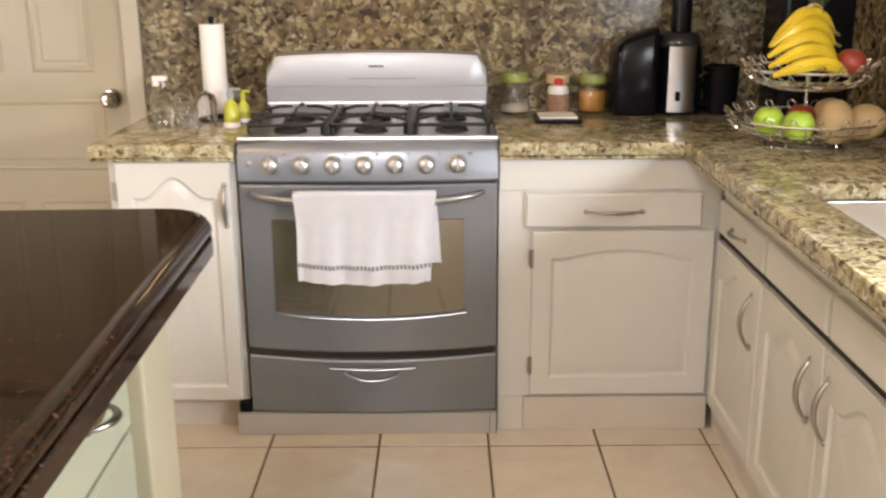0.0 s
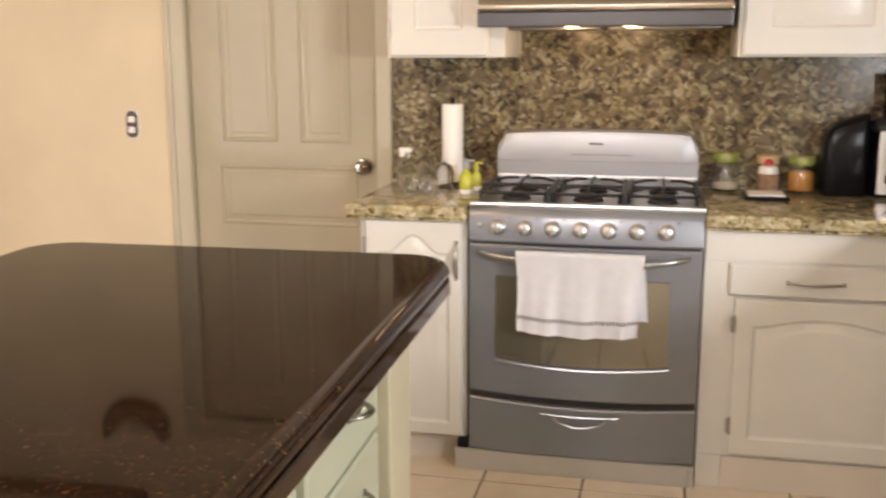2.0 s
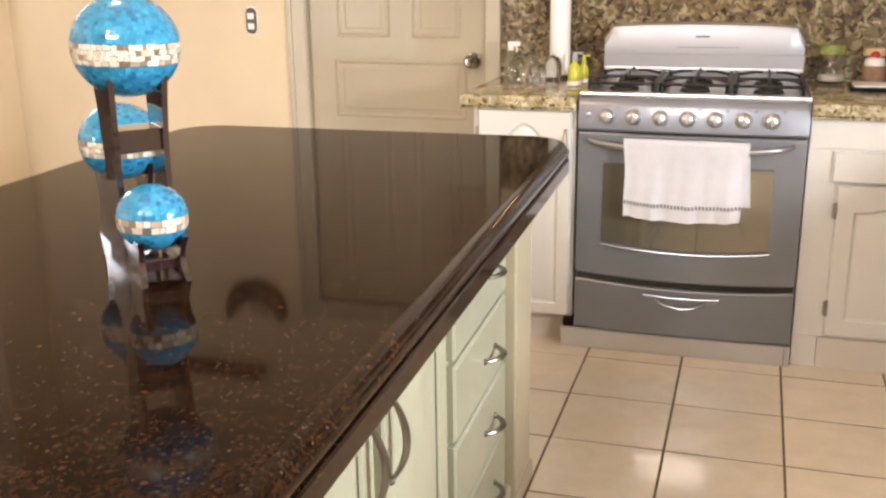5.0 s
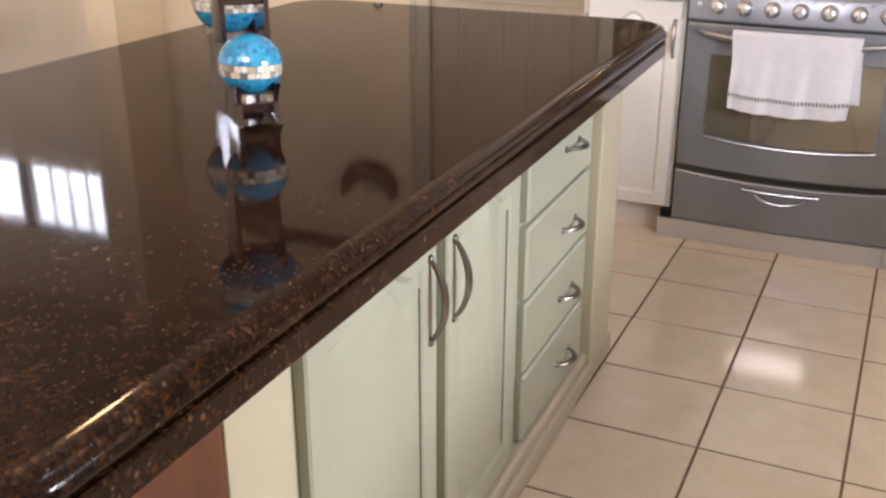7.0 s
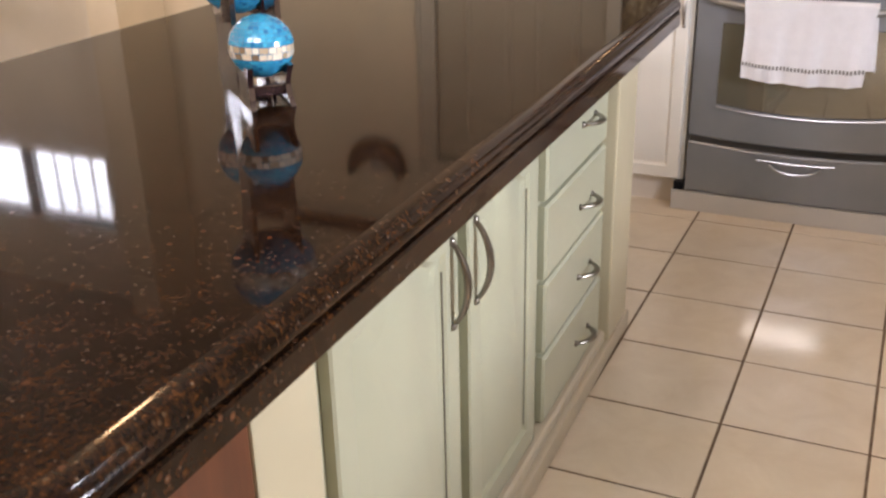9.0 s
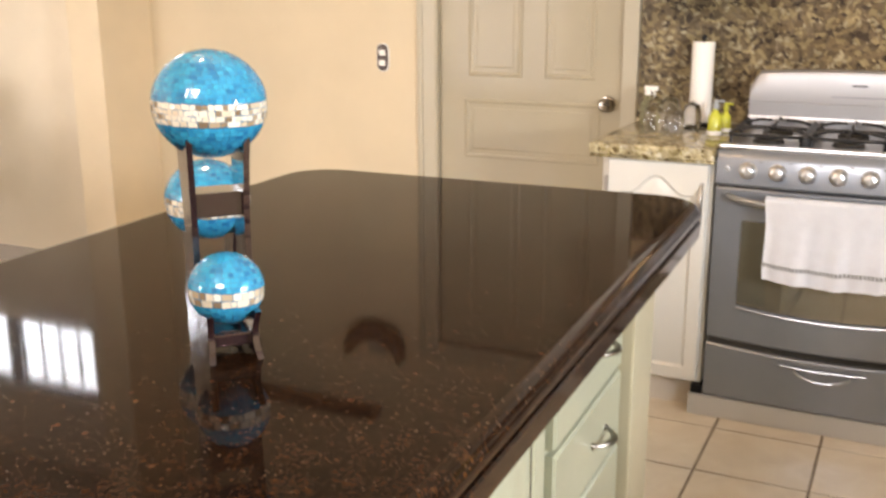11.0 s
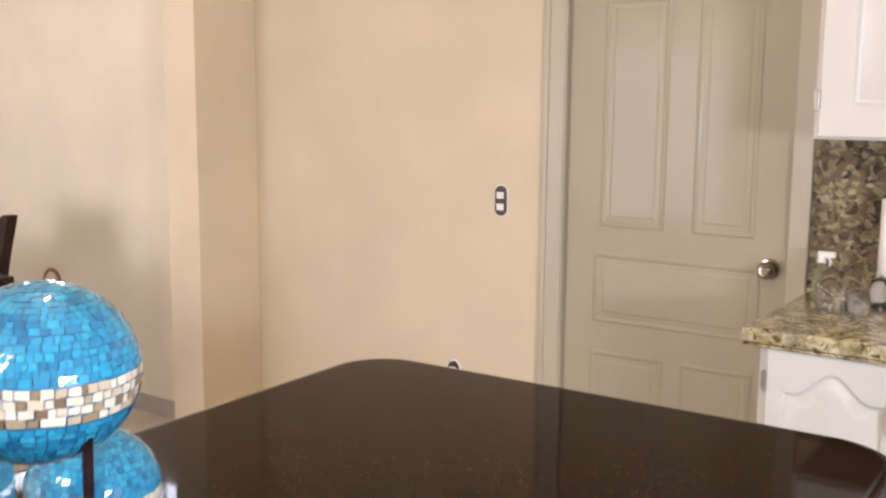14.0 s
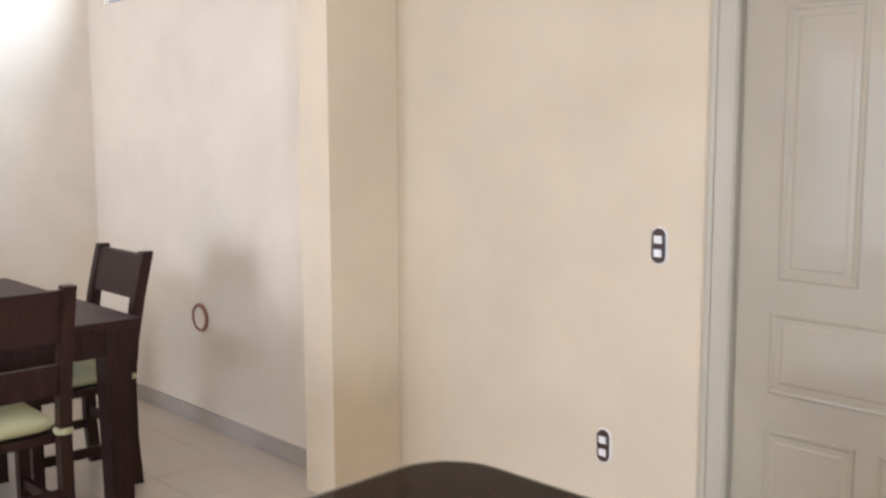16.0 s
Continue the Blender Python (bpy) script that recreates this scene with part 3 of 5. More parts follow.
# round cover ring on the dining wall
bm = lathe([(0.056, 0), (0.07, 0), (0.072, 0.006), (0.068, 0.014), (0.058, 0.015), (0.056, 0.008)], 36)
bmesh.ops.rotate(bm, verts=bm.verts[:], cent=(0, 0, 0), matrix=Matrix.Rotation(radians(90), 3, 'X'))
rg = tagged(empty("wall_cover", (-4.09, DIN_Y, 0.555)), "round cream wall cover with brown rim", "wall cover")
smooth(part("rim", bm, mat("brown_rim", (0.28, 0.12, 0.07), 0.5), rg, "reddish brown rim"))
bm = lathe([(0, 0.009), (0.056, 0.007), (0.056, 0.0005), (0, 0.0005)], 36)
bmesh.ops.rotate(bm, verts=bm.verts[:], cent=(0, 0, 0), matrix=Matrix.Rotation(radians(90), 3, 'X'))
part("disc", bm, DINING_WALL, rg)

# granite splashback, in slabs with fine joints
sp = tagged(empty("splashback", (0, SPLASH_Y, COUNTER)), "polished beige speckled granite splashback", "splashback", kind="structure")
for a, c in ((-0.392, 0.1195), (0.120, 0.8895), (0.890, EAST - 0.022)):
    part("slab", box(a, c, -0.026, -0.002, 0.001, (0.492 if a < 0.1 or a > 0.8 else 0.75)), SHADEDGRANITE, sp)
part("slab", box(EAST - 0.021, EAST - 0.001, -3.4, -0.03, 0.001, 0.16), SHADEDGRANITE, sp)
part("slab", box(EAST - 0.021, EAST - 0.001, -1.6, -0.03, 0.161, 0.492), SHADEDGRANITE, sp)


# ---- base cabinets ----
def cabinet(name, loc, rz, label):
    return tagged(empty(name, loc, rz), label, "cabinet")


# cabinet beside the door: local x along the front, front at y = 0 facing -y
c1 = cabinet("base_cabinet", (-0.335, 3.155, 0), 0, "white raised-panel base cabinet between door and stove")
part("body", box(0, 0.372, 0, 0.62, 0.105, 0.872, 0.002), CREAM, c1)
part("toe_kick", box(0.01, 0.372, 0.045, 0.62, 0, 0.104), PLINTHTILE, c1, "beige tiled toe kick")
dr = panel_door("door", 0.335, 0.75, CREAM, c1, "cathedral", 0.062, 0.052)
dr.location = (0.022, -0.021, 0.112)
bow_pull(dr, 0.317, 0.62, 0.125, True, 0.024)
hinge(dr, 0.0, 0.665)
hinge(dr, 0.0, 0.09)

# cabinet between stove and corner
c2 = cabinet("base_cabinet", (0.807, 3.156, 0), 0, "white base cabinet with drawer beside the stove")
part("body", box(0, 0.66, 0, 0.62, 0.112, 0.872, 0.002), CREAM, c2)
part("toe_kick", box(0.081, 0.652, -0.008, 0.5, 0, 0.111, 0.002), PLINTHTILE, c2, "pinkish beige tiled plinth")
part("foot_stile", box(0.0, 0.08, -0.004, 0.4, 0, 0.113, 0.002), CREAM, c2)
part("rail", box(0.002, 0.658, -0.006, -0.0005, 0.768, 0.871, 0.002), CREAM, c2)
dw = flat_front("drawer", 0.521, 0.103, CREAM, c2)
dw.location = (0.078, -0.021, 0.657)
bow_pull(dw, 0.261, 0.049, 0.165, False, 0.024)
dr = panel_door("door", 0.543, 0.523, CREAM, c2, "eyebrow", 0.028, 0.065)
dr.location = (0.099, -0.021, 0.124)
hinge(dr, 0.0, 0.44)
hinge(dr, 0.0, 0.1)

# run under the sink: local x runs towards the viewer, front facing west
RUN = [(3.125, 2.70, "r", 0), (2.685, 2.262, "l", 1), (2.252, 1.82, "r", 1), (1.805, 1.40, "l", 1), (1.385, 1.0, "r", 1)]
for k, (ya, yb, side, full) in enumerate(RUN):
    y_hi = 3.147 if k == 0 else ya + 0.0065
    c = cabinet("base_cabinet", (1.472, y_hi, 0), -90, "white raised-panel base cabinet along the sink counter")
    c["group"] = "sink run cabinets"
    L = y_hi - yb + 0.0065
    part("body", box(0, L, 0, 0.49, 0.092, 0.872, 0.002), CREAM, c)
    part("toe_kick", box(0, L, 0.004, 0.4, 0, 0.091), PLINTHTILE, c, "beige tiled plinth")
    part("rail", box(0.001, L - 0.001, -0.006, -0.0005, 0.752, 0.87, 0.001), CREAM, c)
    # Near-black strip holds the shade between drawer and door.
    part("gap", box(0.002, L - 0.002, -0.003, -0.0004, 0.612, 0.652), GAP, c, "dark strip for the shade under the drawers")
    dw = flat_front("drawer", ya - yb - 0.01, 0.098, CREAM, c)
    dw.location = (y_hi - ya + 0.005, -0.021, 0.645)
    if k == 0:
        bow_pull(dw, 0.2, 0.045, 0.12, False, 0.026)
    dr = panel_door("door", ya - yb, 0.52, CREAM, c, "cathedral", 0.055, 0.055)
    dr.location = (y_hi - ya, -0.021, 0.1)
    bow_pull(dr, (ya - yb) - 0.066 if side == "l" or k == 0 else 0.036, 0.395, 0.145, True, 0.03, 0.0075)


# ---- counters ----
def plate(outline, holes, z0, z1, bev):
    bm = bmesh.new()
    edges = []
    for ring in (outline, *holes):
        vs = [bm.verts.new((x, y, z1)) for x, y in ring]
        for i in range(len(vs)):
            edges.append(bm.edges.new((vs[i], vs[(i + 1) % len(vs)])))
    bmesh.ops.triangle_fill(bm, edges=edges, use_beauty=True)
    ext = bmesh.ops.extrude_face_region(bm, geom=bm.faces[:])
    down = [g for g in ext["geom"] if isinstance(g, bmesh.types.BMVert)]
    bmesh.ops.translate(bm, verts=down, vec=(0, 0, z0 - z1))
    if bev:
        rim = [e for e in bm.edges if len(e.link_faces) == 2 and e.calc_face_angle(0) > 1.0 and abs(e.verts[0].co.z - e.verts[1].co.z) < 1e-5]
        bmesh.ops.bevel(bm, geom=rim, offset=bev, segments=3, profile=0.5, affect='EDGES')
    return bm


ct1 = tagged(empty("countertop", (-0.17, 3.45, 0.874)), "beige speckled granite counter beside the stove", "countertop")
ct2 = tagged(empty("countertop", (1.4, 3.0, 0.874)), "beige granite corner counter with sink cutout", "countertop")


def granite_part(name, outline, holes, z0, z1, bev, parent):
    bm = plate(outline, holes, z0, z1, bev)
    bmesh.ops.translate(bm, verts=bm.verts[:], vec=-parent.matrix_basis.translation)
    return smooth(part(name, bm, LITGRANITE, parent), 30)


granite_part("slab", [(-0.376, 3.118), (0.041, 3.118), (0.041, 3.785), (-0.376, 3.785)], [], 0.874, COUNTER, 0.008, ct1)
granite_part("edge_lip", [(-0.374, 3.12), (0.041, 3.12), (0.041, 3.148), (-0.374, 3.148)], [], 0.866, 0.8738, 0.003, ct1)
granite_part("slab", [(0.806, 3.118), (1.34, 3.118), (1.318, 0.85), (EAST - 0.002, 0.85), (EAST - 0.002, 3.785), (0.806, 3.785)],
             [rounded(1.47, 1.86, 1.86, 2.545, 0.06)], 0.874, COUNTER, 0.008, ct2)
granite_part("edge_lip", [(0.806, 3.12), (1.342, 3.12), (1.342, 3.147), (0.806, 3.147)], [], 0.866, 0.8738, 0.003, ct2)
granite_part("edge_lip", [(1.342, 3.118), (1.372, 3.118), (1.35, 0.852), (1.32, 0.852)], [], 0.866, 0.8736, 0.003, ct2)
sk = tagged(empty("kitchen_sink", (1.665, 2.2, 0.874)), "stainless steel undermount sink in granite counter", "sink")


def ring3(x0, x1, y0, y1, r, z):
    return [(x - 1.665, y - 2.2, z - 0.874) for x, y in rounded(x0, x1, y0, y1, r)]


bm = loops([ring3(1.45, 1.88, 1.84, 2.565, 0.07, 0.8738), ring3(1.478, 1.852, 1.868, 2.537, 0.055, 0.8736), ring3(1.482, 1.848, 1.872, 2.533, 0.05, 0.86),
            ring3(1.49, 1.84, 1.88, 2.525, 0.05, 0.74), ring3(1.52, 1.81, 1.91, 2.495, 0.04, 0.715)], False, True)
smooth(part("bowl", bm, SINKSTEEL, sk), 50)
part("drain", lathe([(0, 0.004), (0.03, 0.004), (0.04, 0.001), (0.04, -0.004)], 24, None, (0, 0, -0.158)), CHROME, sk, "round chrome drain")


# ---- upper cabinets and hood ----
u1 = cabinet("wall_cabinet", (-0.306, 3.43, 1.397), 0, "white raised-panel wall cabinet beside the hood")
part("body", box(0, 0.42, 0, 0.355, 0, 0.85, 0.002), CREAM, u1)
dr = panel_door("door", 0.348, 0.83, CREAM, u1, "cathedral", 0.06, 0.095)
dr.location = (0.014, -0.021, 0.006)
bow_pull(dr, 0.33, 0.2, 0.13, True, 0.024)
hinge(dr, 0.0, 0.1)
hinge(dr, 0.0, 0.7)
u2 = cabinet("wall_cabinet", (0.116, 3.43, 1.76), 0, "short white cabinet above the range hood")
part("body", box(0, 0.774, 0, 0.355, 0, 0.487, 0.002), CREAM, u2)
for dx in (0.01, 0.392):
    dr = panel_door("door", 0.37, 0.46, CREAM, u2, "eyebrow", 0.03, 0.06)
    dr.location = (dx, -0.021, 0.012)
    bow_pull(dr, 0.33 if dx < 0.1 else 0.04, 0.1, 0.1, True, 0.022)
for x0, wd in ((0.892, 0.545), (1.439, 0.515)):
    u = cabinet("wall_cabinet", (x0, 3.43, 1.397), 0, "white raised-panel wall cabinet above the corner counter")
    u["group"] = "corner wall cabinets"
    part("body", box(0, wd, 0, 0.355, 0, 0.85, 0.002), CREAM, u)
    dr = panel_door("door", wd - 0.06, 0.83, CREAM, u, "cathedral", 0.06, 0.095)
    dr.location = (0.016 if x0 < 1 else 0.02, -0.021, 0.006)
    bow_pull(dr, (wd - 0.06) - 0.028 if x0 < 1 else 0.035, 0.2, 0.13, True, 0.024)

hd = tagged(empty("range_hood", (0.453, 3.789, 1.503)), "stainless steel range hood with two lit lamps", "range hood")
prof = [(-0.495, 0.05), (-0.49, 0.068), (-0.44, 0.12), (-0.36, 0.257), (-0.002, 0.257), (-0.002, 0.002), (-0.47, 0.002), (-0.475, 0.046)]
rows = [[(sx, y, z) for y, z in prof] for sx in (-0.41, 0.41)]
smooth(part("canopy", loops(rows), WARMHOODSTEEL, hd), 20)
part("fascia", box(-0.412, 0.412, -0.492, -0.476, -0.006, 0.044, 0.004), FASCIA, hd, "dark steel lower fascia")
part("lip", box(-0.416, 0.416, -0.515, -0.472, 0.045, 0.064, 0.006, 3), CHROME, hd, "bright chrome front lip")
part("badge", box(-0.12, 0.13, -0.452, -0.40, 0.148, 0.162), INK, hd, "dark control strip")
bm = bmesh.new()
for k in range(2):
    box(-0.39 + 0.4 * k, -0.015 + 0.405 * k, -0.30, -0.05, -0.012, -0.001, 0.003, 1, bm)
part("grease_filter", bm, COOKTOP, hd, "grey mesh grease filters")
GLOW = mat("lamp_glow", (1, 0.9, 0.7), 0.4)
nodes(GLOW)[2].inputs["Emission Color"].default_value = (1.0, 0.80, 0.50, 1)
nodes(GLOW)[2].inputs["Emission Strength"].default_value = 14
for bx in (-0.10, 0.09):
    part("lamp", lathe([(0, -0.02), (0.024, -0.017), (0.032, -0.006), (0.034, -0.0005)], 20, None, (bx, -0.44, 0.011)), GLOW, hd, "lit round hood lamp")

# ---- stove ----
st = tagged(empty("gas_stove", (0.425, 3.13, 0)), "grey six-burner gas stove with glass oven window", "stove")
W = 0.376
part("body", box(-W, W, 0.022, 0.55, 0.072, 0.872, 0.004), STOVE, st)
# control panel: gently bowed front
rows = []
for k in range(13):
    u = -1 + 2 * k / 12
    x, b = u * (W + 0.002), -0.022 * (1 - u * u)
    rows.append([(x, 0.06, 0.803), (x, b + 0.002, 0.803), (x, b - 0.004, 0.81), (x, b + 0.004, 0.888), (x, b + 0.012, 0.905), (x, b + 0.024, 0.916), (x, 0.06, 0.918)])
smooth(part("control_panel", loops(rows), STOVE, st), 30)
for k in range(7):
    x = -0.278 + 0.0897 * k
    b = -0.022 * (1 - (x / W) ** 2)
    kb = lathe([(0, 0.034), (0.014, 0.034), (0.0185, 0.031), (0.021, 0.016), (0.0225, 0.008), (0.0265, 0.005), (0.0275, 0.0), (0, 0.0)], 24)
    box(-0.0045, 0.0045, -0.019, 0.019, 0.030, 0.0385, 0.002, 1, kb)
    bmesh.ops.rotate(kb, verts=kb.verts[:], cent=(0, 0, 0), matrix=Matrix.Rotation(radians(84), 3, 'X'))
    bmesh.ops.translate(kb, verts=kb.verts[:], vec=(x, b, 0.855))
    smooth(part("knob", kb, STEEL, st, "round silver control knob"))
    mk = box(x + 0.034, x + 0.042, b - 0.003, b + 0.004, 0.884, 0.888)
    part("mark", mk, INK, st)
bt = lathe([(0, 0.008), (0.007, 0.007), (0.009, 0.0), (0, 0)], 16)
bmesh.ops.rotate(bt, verts=bt.verts[:], cent=(0, 0, 0), matrix=Matrix.Rotation(radians(84), 3, 'X'))
bmesh.ops.translate(bt, verts=bt.verts[:], vec=(-0.342, -0.004, 0.858))
smooth(part("button", bt, STEEL, st))

# oven door with its window
def bowed_plate(x0, x1, z0, z1, depth, thick, top_dip=0.0, n=14, top_sag=0.0):
    rws = []
    for k in range(n + 1):
        u = -1 + 2 * k / n
        x = (x0 + x1) / 2 + u * (x1 - x0) / 2
        f = 1 - u * u
        bb = -depth * f
        zt = z1 - top_dip * f
        zl = z0 - top_sag * f
        rws.append([(x, thick, zl), (x, bb + 0.004, zl), (x, bb, zl + 0.006), (x, bb, zt - 0.006), (x, bb + 0.004, zt), (x, thick, zt)])
    return loops(rws)


# Dark sheet behind the fronts paints the shade in their seams.
part("seam_shade", box(-W + 0.004, W - 0.004, 0.004, 0.03, 0.074, 0.803), GAP, st, "dark sheet for the shade in oven door and drawer seams")
od = smooth(part("oven_door", bowed_plate(-W, W, 0.288, 0.795, 0.018, 0.03, 0, 14, 0.012), STOVE, st), 30)
rws = []
for k in range(15):
    u = -1 + 2 * k / 14
    x = -0.003 + u * 0.282
    b = -0.018 * (1 - (x / W) ** 2) - 0.0035
    rws.append([(x, b + 0.003, 0.410 - 0.018 * (1 - u * u)), (x, b - 0.001, 0.413 - 0.018 * (1 - u * u)), (x, b - 0.001, 0.690), (x, b + 0.003, 0.693)])
part("oven_window", loops(rws), OVENGLASS, od, "dark reflective glass window")
# pale lower lip of the window
pts = [(-0.285 + 0.57 * k / 14, -0.0235 - 0.0 - 0.018 * (1 - ((-0.285 + 0.57 * k / 14) / W) ** 2) + 0.018, 0.402 - 0.018 * (1 - (-1 + 2 * k / 14) ** 2)) for k in range(15)]
smooth(part("window_lip", tube([(x, y - 0.001, z) for x, y, z in pts], 0.0045, 8), LIPSTEEL, od, "polished strip under the window"))
# bar handle, bowed
pts, rad = [], []
for k in range(21):
    u = -1 + 2 * k / 20
    pts.append((u * 0.335, -0.018 - 0.045 * (1 - u ** 4) ** 0.5, 0.748 + 0.026 * u * u))
    rad.append(0.0155 - 0.008 * u * u)
smooth(part("handle", tube(pts, rad, 12), LIPSTEEL, od, "bowed silver oven handle"))
dwr = smooth(part("drawer", bowed_plate(-W, W, 0.076, 0.266, 0.018, 0.03, 0.016), STOVE, st), 30)
pts = [(-0.13 + 0.26 * k / 12, -0.026 - 0.004 * math.sin(math.pi * k / 12), 0.228 - 0.004 * math.sin(math.pi * k / 12)) for k in range(13)]
pl = tube(pts, 0.0045, 8)
pts = [(-0.085 + 0.17 * k / 12, -0.024, 0.215 - 0.03 * math.sin(math.pi * k / 12) ** 0.6) for k in range(13)]
tube(pts, 0.005, 8, pl)
smooth(part("pull", pl, LIPSTEEL, dwr, "silver drawer pull with curved lip"))

# cooktop, burners and grates
ct = part("cooktop", box(-W, W, 0.035, 0.50, 0.905, 0.924, 0.005), COOKTOP, st, "shiny steel cooktop pan")
part("rim", box(-W - 0.003, W + 0.003, 0.012, 0.052, 0.914, 0.932, 0.007), STEEL, st, "bright steel front rim")
for gx in (-0.245, 0.0, 0.245):
    for gy in (0.165, 0.385):
        bm = lathe([(0, 0.026), (0.026, 0.025), (0.032, 0.02), (0.032, 0.014), (0.045, 0.012), (0.05, 0.004), (0.052, 0.0)], 24, None, (gx, gy, 0.924))
        smooth(part("burner", bm, BLACKIRON, st, "black cast burner cap"))
    bm = bmesh.new()
    h = 0.958
    x0, x1, y0, y1 = gx - 0.112, gx + 0.112, 0.062, 0.485
    tube([(x, y, h) for x, y in rounded(x0, x1, y0, y1, 0.02, 3)], 0.006, 6, bm, True)
    tube([(x0, 0.274, h), (x1, 0.274, h)], 0.006, 6, bm)
    for gy in (0.165, 0.385):
        for ax, ay in ((1, 0), (-1, 0), (0, 1), (0, -1)):
            ex, ey = gx + ax * 0.112, gy + ay * (0.108)
            tube([(ex, ey, h), (gx + ax * 0.06, gy + ay * 0.06, h + 0.012), (gx + ax * 0.022, gy + ay * 0.022, h + 0.012)], [0.006, 0.0055, 0.004], 6, bm)
    for fx in (x0 + 0.004, x1 - 0.004):
        for fy in (y0 + 0.02, 0.274, y1 - 0.02):
            tube([(fx, fy, 0.9235), (fx, fy, h)], 0.006, 6, bm)
    smooth(part("grate", bm, BLACKIRON, st, "black cast iron pan grate"))
for dx in (-0.1225, 0.1225):
    part("divider", box(dx - 0.009, dx + 0.009, 0.06, 0.486, 0.9242, 0.956, 0.003), BLACKIRON, st, "black strip between the grates")

# backguard with a bowed top
rws = []
for k in range(25):
    u = -1 + 2 * k / 24
    x = u * 0.363
    a = abs(u)
    top = 1.138 - 0.012 * a ** 2 - (0.05 * ((a - 0.9) / 0.1) ** 2 if a > 0.9 else 0)
    rws.append([(x, 0.55, 0.90), (x, 0.478, 0.90), (x, 0.478, 1.02), (x, 0.481, 1.022), (x, 0.481, top - 0.03), (x, 0.488, top - 0.008), (x, 0.51, top), (x, 0.55, top - 0.01)])
bg = smooth(part("backguard", loops(rws), SILVER, st, "brushed steel backguard with bowed top"), 30)
part("badge", box(-0.025, 0.025, 0.479, 0.4825, 1.083, 1.090), INK, bg, "small grey badge")
part("slot", box(-0.09, 0.13, 0.4795, 0.482, 1.0455, 1.0475), INK, bg, "fine engraved line")
part("vent_ledge", box(-0.36, 0.36, 0.465, 0.50, 0.955, 0.972, 0.004), STEEL, st, "bright ledge under the backguard")

sp_ = tagged(empty("stove_plinth", (0.4, 3.4, 0)), "low tiled plinth under the stove", "plinth")
part("core", box(-0.394, 0.40, -0.268, 0.32, 0, 0.069, 0.002), JOINT_SHADE, sp_)
for xa, xb in ((-0.398, 0.3835), (0.385, 0.403)):
    part("facing_tile", box(xa, xb, -0.278, -0.2685, 0.0005, 0.071, 0.002), STOVEPLINTH, sp_)
part("top_tile", box(-0.398, 0.403, -0.268, 0.32, 0.0692, 0.0715, 0.001), STOVEPLINTH, sp_)

tagged(link("black_spacer", box(0.006, 0.045, 3.135, 3.2, 0.0715, 0.103, 0.002), BLACKPLASTIC), "small black block beside the stove foot", "block")


# towel over the oven handle
def hanging_towel():
    nx, front, back = 30, 26, 14
    bm = bmesh.new()
    grid = []
    hz, hy = 3.13 - 0.063, 0.765
    for i in range(nx + 1):
        u = i / nx
        col = []
        for j in range(front + back + 7):
            fold = 0.006 * math.sin(u * 19 + 0.6) + 0.004 * math.sin(u * 41)
            if j <= front:
                s = 1 - j / front
                zz = 0.775 - s * (0.247 + 0.012 * math.sin(u * 3.0))
                x = 0.215 + u * 0.408 + s * (0.012 - 0.034 * u) + 0.004 * math.sin(s * 5 + u * 3)
                yy = 3.047 + fold * s * 1.3 - 0.012 * s
            elif j < front + 7:
                a = math.pi * (j - front) / 7
                x = 0.215 + u * 0.408
                zz = 0.775 + 0.016 * math.sin(a)
                yy = 3.047 + 0.017 * (1 - math.cos(a))
            else:
                s = (j - front - 7) / (back - 1)
                zz = 0.775 - s * 0.205
                x = 0.215 + u * 0.408 + s * 0.014
                yy = 3.083 - 0.004 * s + fold * 0.3
            col.append(bm.verts.new((x, yy, zz)))
        grid.append(col)
    for a, c in zip(grid, grid[1:]):
        for j in range(len(a) - 1):
            bm.faces.new((a[j], a[j + 1], c[j + 1], c[j]))
    bmesh.ops.solidify(bm, geom=bm.faces[:], thickness=0.004)
    return bm


tw = tagged(empty("hand_towel", (0.42, 3.06, 0.77)), "white cotton hand towel with drawn-thread border", "towel")
tw.matrix_basis = Matrix.Identity(4)
smooth(part("cloth", hanging_towel(), TOWEL, tw), 60)
bm = bmesh.new()
for k in range(34):
    u = (k + 0.5) / 34
    s = 0.80
    x = 0.215 + u * 0.408 + s * (0.012 - 0.034 * u) + 0.004 * math.sin(s * 5 + u * 3)
    yy = 3.047 + (0.006 * math.sin(u * 19 + 0.6) + 0.004 * math.sin(u * 41)) * s * 1.3 - 0.012 * s
    zz = 0.775 - s * (0.247 + 0.012 * math.sin(u * 3.0))
    box(x - 0.0035, x + 0.0035, yy - 0.0065, yy - 0.003, zz - 0.006, zz + 0.006, 0, 1, bm)
part("drawn_thread_border", bm, TOWELHOLE, tw, "row of small open holes above the hem")

# ---- island ----
isl = tagged(empty("kitchen_island", (0, 0, 0)), "white panelled kitchen island base with drawers", "island")
TURN = Matrix.Translation((0.2, 1.0, 0)) @ pose(0, 0, 0, 0, 0, 1.4) @ Matrix.Translation((-0.2, -1.0, 0))
isl.matrix_basis = TURN
IX = 0.089
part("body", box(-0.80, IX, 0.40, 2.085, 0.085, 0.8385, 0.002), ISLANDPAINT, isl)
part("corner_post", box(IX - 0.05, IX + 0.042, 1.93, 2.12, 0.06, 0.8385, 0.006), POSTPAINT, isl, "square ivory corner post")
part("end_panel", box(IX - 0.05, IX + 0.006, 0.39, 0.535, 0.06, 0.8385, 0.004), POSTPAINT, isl)
